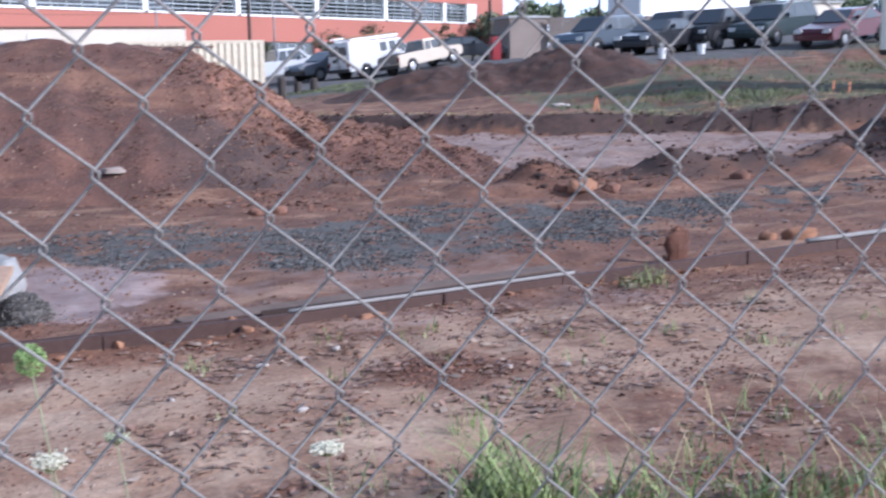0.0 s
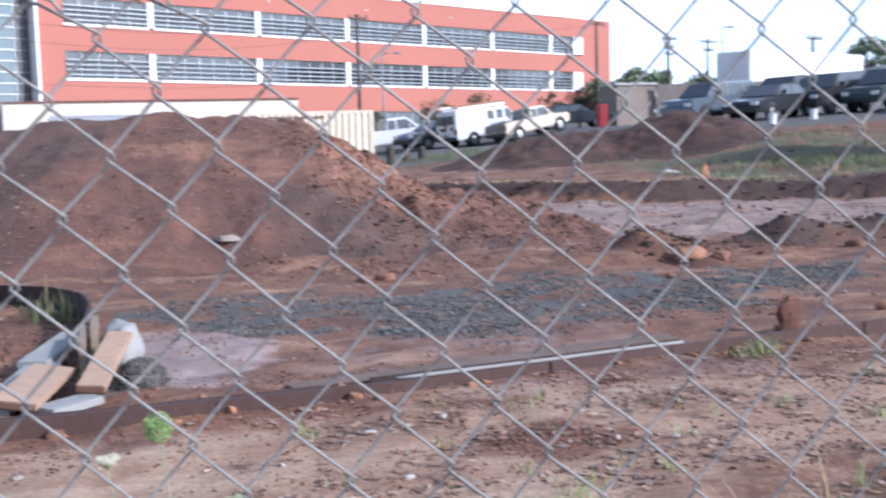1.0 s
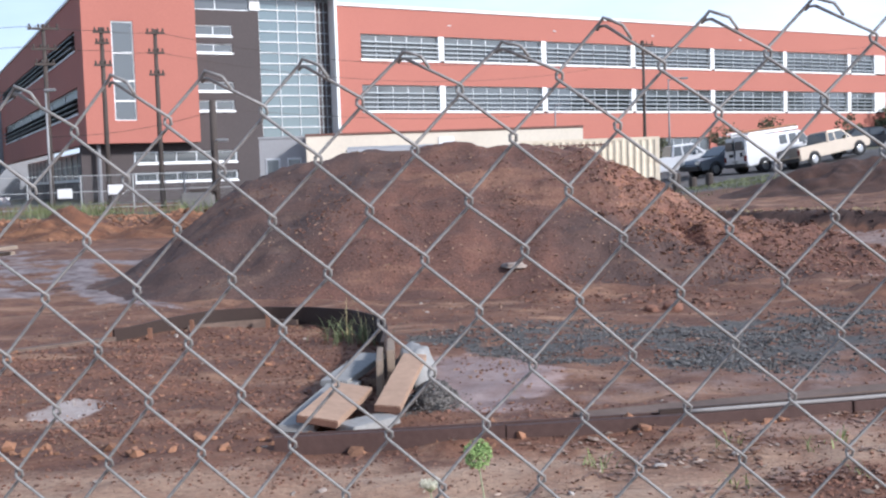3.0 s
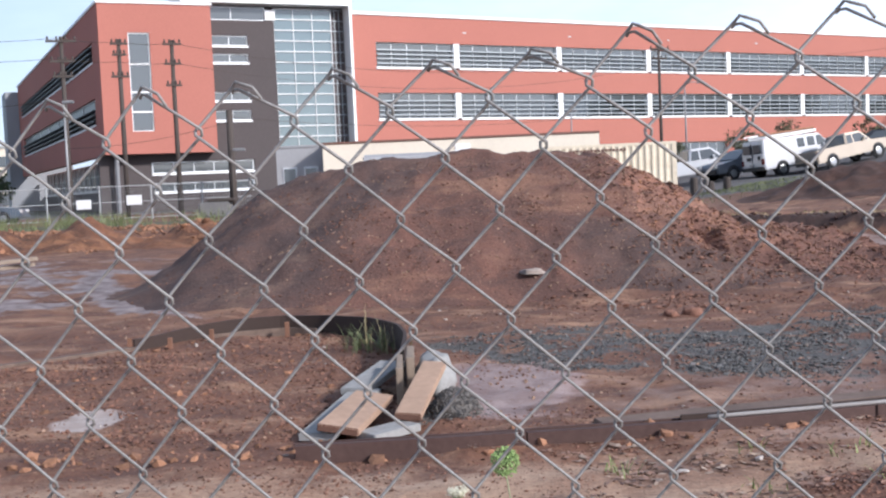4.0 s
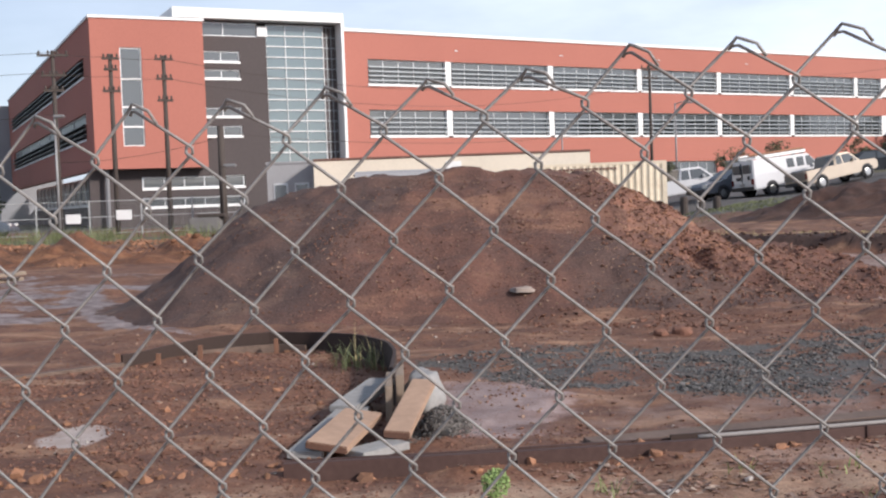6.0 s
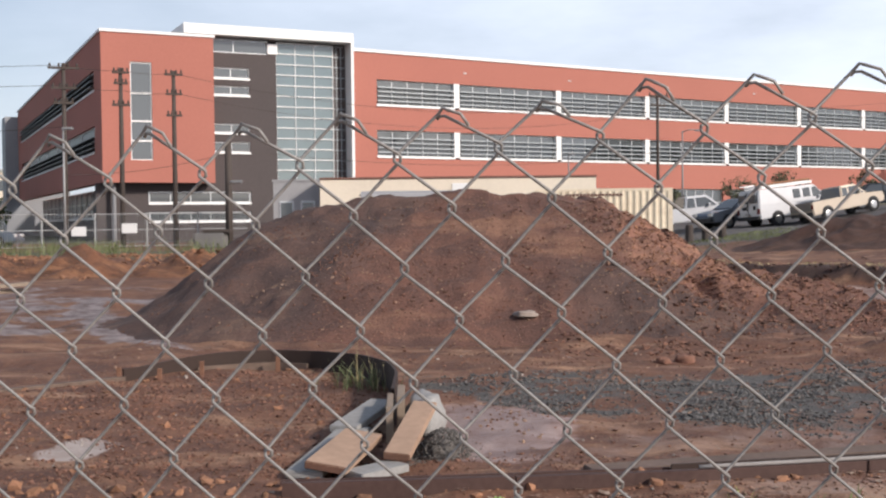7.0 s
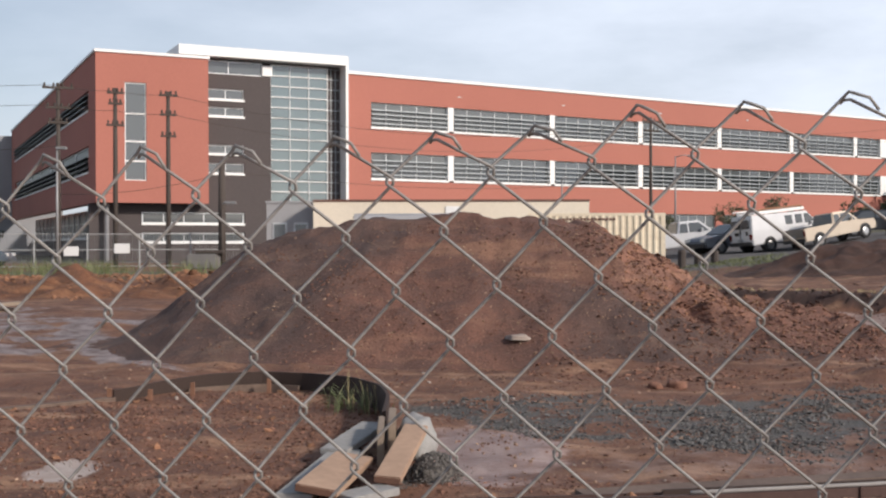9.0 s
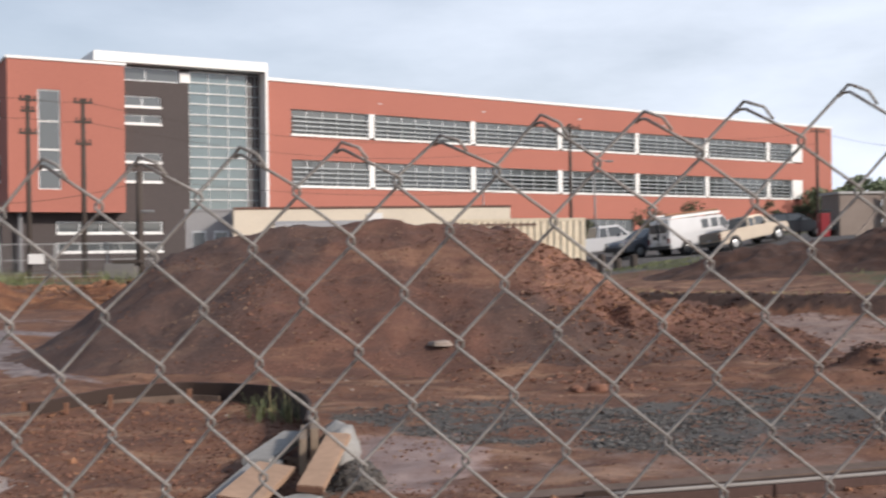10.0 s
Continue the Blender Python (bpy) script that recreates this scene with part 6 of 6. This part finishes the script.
SEDAN = dict(body=[(-2.3, 0.32), (2.25, 0.32), (2.32, 0.6), (2.2, 0.78), (1.0, 0.95), (-1.5, 0.97), (-2.25, 0.93), (-2.36, 0.65)],
             cabin=[(-1.75, 0.93), (1.15, 0.93), (0.35, 1.40), (-0.95, 1.42)], wide=1.76, wheels=(1.4, -1.35), r=0.32,
             windows=[[(-1.3, 0.98), (-0.3, 0.98), (-0.3, 1.34), (-0.88, 1.34)], [(-0.22, 0.98), (0.9, 0.98), (0.33, 1.34), (-0.22, 1.34)]],
             screens=[((1.10, 0.96), (0.42, 1.37)), ((-1.70, 0.96), (-1.02, 1.38))], high=1.45)
SUV = dict(body=[(-2.25, 0.4), (2.2, 0.4), (2.3, 0.7), (2.2, 1.0), (1.1, 1.1), (-2.25, 1.12), (-2.34, 0.7)],
           cabin=[(-2.25, 1.08), (1.2, 1.08), (0.5, 1.70), (-2.0, 1.74)], wide=1.84, wheels=(1.4, -1.4), r=0.37,
           windows=[[(-2.05, 1.15), (-1.3, 1.15), (-1.3, 1.62), (-1.9, 1.62)], [(-1.2, 1.15), (-0.25, 1.15), (-0.25, 1.62), (-1.2, 1.62)], [(-0.15, 1.15), (0.95, 1.15), (0.45, 1.62), (-0.15, 1.62)]],
           screens=[((1.15, 1.12), (0.57, 1.65)), ((-2.23, 1.2), (-2.05, 1.66))], high=1.75)
PICKUP = dict(body=[(-2.75, 0.45), (2.55, 0.45), (2.68, 0.75), (2.6, 1.02), (1.25, 1.12), (-0.6, 1.12), (-0.62, 1.18), (-2.72, 1.18), (-2.76, 0.8)],
              cabin=[(-0.55, 1.08), (1.45, 1.08), (0.75, 1.74), (-0.35, 1.76)], wide=1.86, wheels=(1.72, -1.72), r=0.39,
              windows=[[(-0.42, 1.16), (0.05, 1.16), (0.05, 1.64), (-0.3, 1.64)], [(0.13, 1.16), (1.2, 1.16), (0.7, 1.64), (0.13, 1.64)]],
              screens=[((1.4, 1.12), (0.82, 1.70)), ((-0.54, 1.16), (-0.40, 1.70))], high=1.78)
VAN = dict(body=[(-2.75, 0.45), (2.6, 0.45), (2.75, 0.75), (2.68, 1.05), (1.95, 1.20), (-2.75, 1.22), (-2.8, 0.8)],
           cabin=[(-2.75, 1.16), (2.05, 1.16), (1.25, 2.02), (-2.62, 2.08)], wide=2.0, wheels=(1.85, -1.6), r=0.38,
           windows=[[(1.0, 1.34), (1.78, 1.34), (1.3, 1.88), (1.0, 1.88)], [(0.35, 1.38), (0.85, 1.38), (0.85, 1.88), (0.35, 1.88)], [(-0.35, 1.38), (0.15, 1.38), (0.15, 1.88), (-0.35, 1.88)]],
           screens=[((2.0, 1.22), (1.32, 1.95))], high=2.1)


def van_extra(car, hw):
    for side in (-1, 1):
        part("rear_window", box((-2.80, side * 0.42 - 0.32, 1.38), (-2.70, side * 0.42 + 0.32, 1.86), None, 0.02), M_car_glass, car)
    rack = part("roof_rack", boxes([((-2.3, -0.75, 2.10), (1.2, -0.70, 2.26)), ((-2.3, 0.70, 2.10), (1.2, 0.75, 2.26))] + [((x, -0.8, 2.22), (x + 0.05, 0.8, 2.27)) for x in (-2.2, -0.6, 1.0)]), M_white, car)
    part("ladder", boxes([((-2.6, 0.35, 2.28), (1.4, 0.40, 2.36)), ((-2.6, 0.68, 2.28), (1.4, 0.73, 2.36))] + [((-2.5 + 0.32 * k, 0.40, 2.30), (-2.47 + 0.32 * k, 0.68, 2.34)) for k in range(12)]), M_white, rack, "white extension ladder")
    part("pipe_box", tube([(-2.5, -0.45, 2.34), (1.3, -0.45, 2.34)], 0.06, 10), M_clod_orange, rack, "reddish tube on the rack")
    part("door_seam", box((-2.812, -0.012, 0.6), (-2.74, 0.012, 1.98)), M_trim, car)
    part("badge", box((-2.83, 0.14, 1.02), (-2.75, 0.44, 1.2)), M_trim, car)
    part("door_handle", box((-2.83, -0.62, 1.02), (-2.75, -0.5, 1.24)), M_trim, car)


def bed_extra(car, hw):
    part("bed_floor", box((-2.66, -hw * 0.8, 1.185), (-0.72, hw * 0.8, 1.192)), M_trim, car)
    part("tailgate", box((-2.80, -hw * 0.86, 0.72), (-2.74, hw * 0.86, 1.17), None, 0.015), P_tailgate_shaded, car)


vehicle("pickup_truck", "white crew-cab pickup truck parked behind a sedan", 12.6, 59.0, 83, P_white, extra=bed_extra, **PICKUP)
vehicle("sedan_car", "dark navy sedan parked on the asphalt lot", 14.35, 55.6, -113, P_navy, **SEDAN)
vehicle("cargo_van", "white cargo van with ladder rack on the roof", 16.2, 53.9, 66, P_white, size=0.85, extra=van_extra, **VAN)
vehicle("pickup_truck", "tan pickup truck with open bed parked uphill", 17.95, 52.0, 64, P_tan, size=0.81, extra=bed_extra, **PICKUP)
vehicle("sedan_car", "black sedan parked near a red post", 23.9, 62.0, 102, P_black, **SEDAN)
vehicle("suv_car", "slate-blue estate SUV parked on the slope", 23.8, 44.9, -112, P_blue, **SUV)
vehicle("sedan_car", "low black sedan parked nose to the site", 25.0, 42.0, -118, P_black, **SEDAN)
vehicle("pickup_truck", "black pickup truck parked in the row", 27.2, 44.2, -118, P_black, extra=bed_extra, **PICKUP)
vehicle("suv_car", "black SUV parked in the row", 28.3, 42.9, -116, P_black, **SUV)
vehicle("suv_car", "dark green SUV parked in the row", 30.2, 41.4, -114, P_green, **SUV)
vehicle("sedan_car", "dark red sedan parked beside the grass bank", 31.2, 38.2, -110, P_red, **SEDAN)
vehicle("sedan_car", "pale sedan parked at the end of the row", 36.0, 40.5, -110, P_white, **SEDAN)
vehicle("sedan_car", "slate-grey car parked beyond the site fence", -25.9, 61.5, 85, P_blue, **SEDAN)


# ---- box truck, walls, panel, small site things ----
truck = thing("box_trailer", pose(34.0, 61.5, ground(34, 61.5), 0, 0, 24), "tall white box trailer with rear doors", "trailer")
part("body", box((0, -1.25, 0.9), (12, 1.25, 3.75), None, 0.04), M_white, truck)
for y in (-1.2, 0.03):
    part("rear_door", box((-0.05, y, 1.0), (-0.003, y + 1.17, 3.65), None, 0.01), M_white, truck)
part("under_ride_bar", box((-0.02, -1.1, 0.45), (0.08, 1.1, 0.6)), M_trim, truck)
part("chassis", box((0.2, -0.5, 0.6), (11.8, 0.5, 0.9)), M_trim, truck)
for x in (1.2, 2.4):
    for y in (-1.1, 1.1):
        wheel(truck, x, y, 0.5, 0.28)
for x in (9.8, 10.2):
    part("landing_leg", box((x, -0.7, 0), (x + 0.1, -0.6, 0.9)), M_trim, truck)

M_timber = surface("weathered_fence_board", (0.27, 0.22, 0.19), 0.9, 0, 0.25, 15, 0.8, 0.3)
yard = thing("board_fence", pose(28.3, 60.0, 2.3, 0, 0, -18), "weathered grey-brown close-board fence", "fence")
for k in range(40):
    part("board", box((0.16 * k, 0, -0.6), (0.16 * k + 0.15, 0.03, 2.15 + 0.04 * noise.noise((k * 0.7, 0, 0)))), M_timber, yard)
for z in (0.3, 1.6):
    part("rail", box((0, 0.03, z), (6.4, 0.09, z + 0.1)), M_timber, yard)
wall2 = thing("grey_shed", pose(26.0, 60.3, ground(26.0, 60.3)), "low grey-brown timber shed behind parked cars", "shed")
part("wall", box((0, 0, -0.3), (2.4, 2.5, 2.3), None, 0.02), M_timber, wall2)
part("roof", box((-0.1, -0.1, 2.3), (2.5, 2.6, 2.42)), M_roof, wall2)
low2 = thing("pale_outbuilding", pose(49, 66, ground(49, 66)), "pale low outbuilding behind parked cars", "building")
part("wall", box((0, 0, -0.5), (4.5, 4, 2.1)), M_cream, low2)
part("roof", box((-0.15, -0.15, 2.1), (4.65, 4.15, 2.25)), M_roof, low2)

M_panel = surface("grey_beige_cladding", (0.74, 0.72, 0.63), 0.6, 0, 0.08, 10, 0.6, 0.05)
zt_ = ground(24.5, 26)
hut = thing("site_office_trailer", pose(22.3, 25.8, zt_, 0, 0, -42), "grey-beige site office trailer on supports", "trailer")
part("body", box((0, 0, 1.1), (9, 2.6, 3.9), None, 0.03), M_panel, hut)
part("roof", box((-0.1, -0.1, 3.9), (9.1, 2.7, 4.02)), M_white, hut)
part("skid", boxes([((0, 0.3, 0.97), (9, 0.45, 1.1)), ((0, 2.1, 0.97), (9, 2.25, 1.1))]), M_trim, hut)
for x in (1.5, 3.5, 5.8, 8.4):
    for y in (0.25, 2.05):
        part("support", box((x, y, -0.8), (x + 0.3, y + 0.3, 0.97)), M_concrete, hut)

M_orange = surface("orange_paint", (0.62, 0.24, 0.12), 0.7, 0, 0.15, 30, 3, 0.1)


def survey_stake(x, y, crossed=False):
    s = thing("survey_stake", pose(x, y, ground(x, y)), "orange painted survey stake in the bank", "stake", "survey stakes")
    if crossed:
        for a in (-1, 1):
            part("lath", box((-0.02, -0.01, -0.05), (0.02, 0.01, 0.40), pose(a * 0.07, 0, 0, 0, -a * 11, 0)), M_orange, s)
    else:
        part("lath", box((-0.022, -0.012, -0.05), (0.022, 0.012, 0.32), pose(0, 0, 0, 0, 5, 0), 0.003), M_orange, s)
    return s


survey_stake(13.95, 26.6, True)
for x, y in ((16.7, 25.0), (20.1, 24.95), (20.45, 24.75), (21.2, 24.1)):
    survey_stake(x, y)


def bucket(x, y, label="white plastic bucket on the bank"):
    b = thing("bucket", pose(x, y, ground(x, y)), label, "bucket", "buckets")
    bm = bmesh.new()
    add_tube(bm, [(0, 0, 0), (0, 0, 0.36), (0, 0, 0.37), (0, 0, 0.40)], [0.13, 0.155, 0.17, 0.17], 14)
    part("tub", bm, M_white, b)
    part("bail", tube([(-0.17, 0, 0.36), (-0.1, 0, 0.24), (0, -0.17, 0.2), (0.1, 0, 0.24), (0.17, 0, 0.36)], 0.006, 5), M_rim, b)


bucket(22.3, 37.4)
bucket(24.9, 38.8)
red = thing("red_cabinet", pose(23.8, 57.2, ground(23.8, 57.2)), "red painted upright cabinet beside a pole", "cabinet")
part("body", box((-0.26, -0.25, 0), (0.26, 0.25, 1.25), None, 0.04), car_paint("paint_signal_red", (0.26, 0.02, 0.027), 0), red)
part("cap", box((-0.38, -0.33, 1.35), (0.38, 0.33, 1.42), None, 0.02), M_trim, red)
for x, y, h in ((9.5, 44.9, 0.75), (10.35, 45.8, 0.45), (11.0, 45.7, 0.5)):
    b = thing("bollard", pose(x, y, ground(x, y)), "short dark stump beside the container", "bollard", "bollards")
    part("stump", tube([(0, 0, -0.1), (0, 0, h * 0.9), (0, 0, h)], [0.17, 0.16, 0.13], 10), M_pole, b)
plank("grey broken lumber lying on wet mud", (-11.2, 24.5, 0.25), (-9.6, 25.6, 0.35), 0.3, 0.08, M_board_old)
plank("grey broken lumber lying on wet mud", (-10.9, 24.2, 0.15), (-9.8, 25.9, 0.2), 0.2, 0.08, M_board_old)
plank("pale stick leaning on the spoil heap", (16.3, 36.6, ground(16.3, 36.6) + 0.9), (17.2, 36.9, ground(17.2, 36.9) + 1.6), 0.06, 0.05, M_pale_stone)
far_block = thing("pale_apartment_building", pose(-72, 160, 0, 0, 0, 10), "hazy pale apartment block in the distance", "building")
part("wall", box((0, 0, -1), (12, 12, 9.5)), M_cream, far_block)
part("roof", box((-0.2, -0.2, 9.5), (12.2, 12.2, 9.9)), M_roof, far_block)
for i in range(3):
    for j in range(4):
        part("window", box((1.2 + 2.8 * j, -0.06, 1.2 + 2.8 * i), (2.6 + 2.8 * j, -0.01, 2.7 + 2.8 * i)), M_glass, far_block)
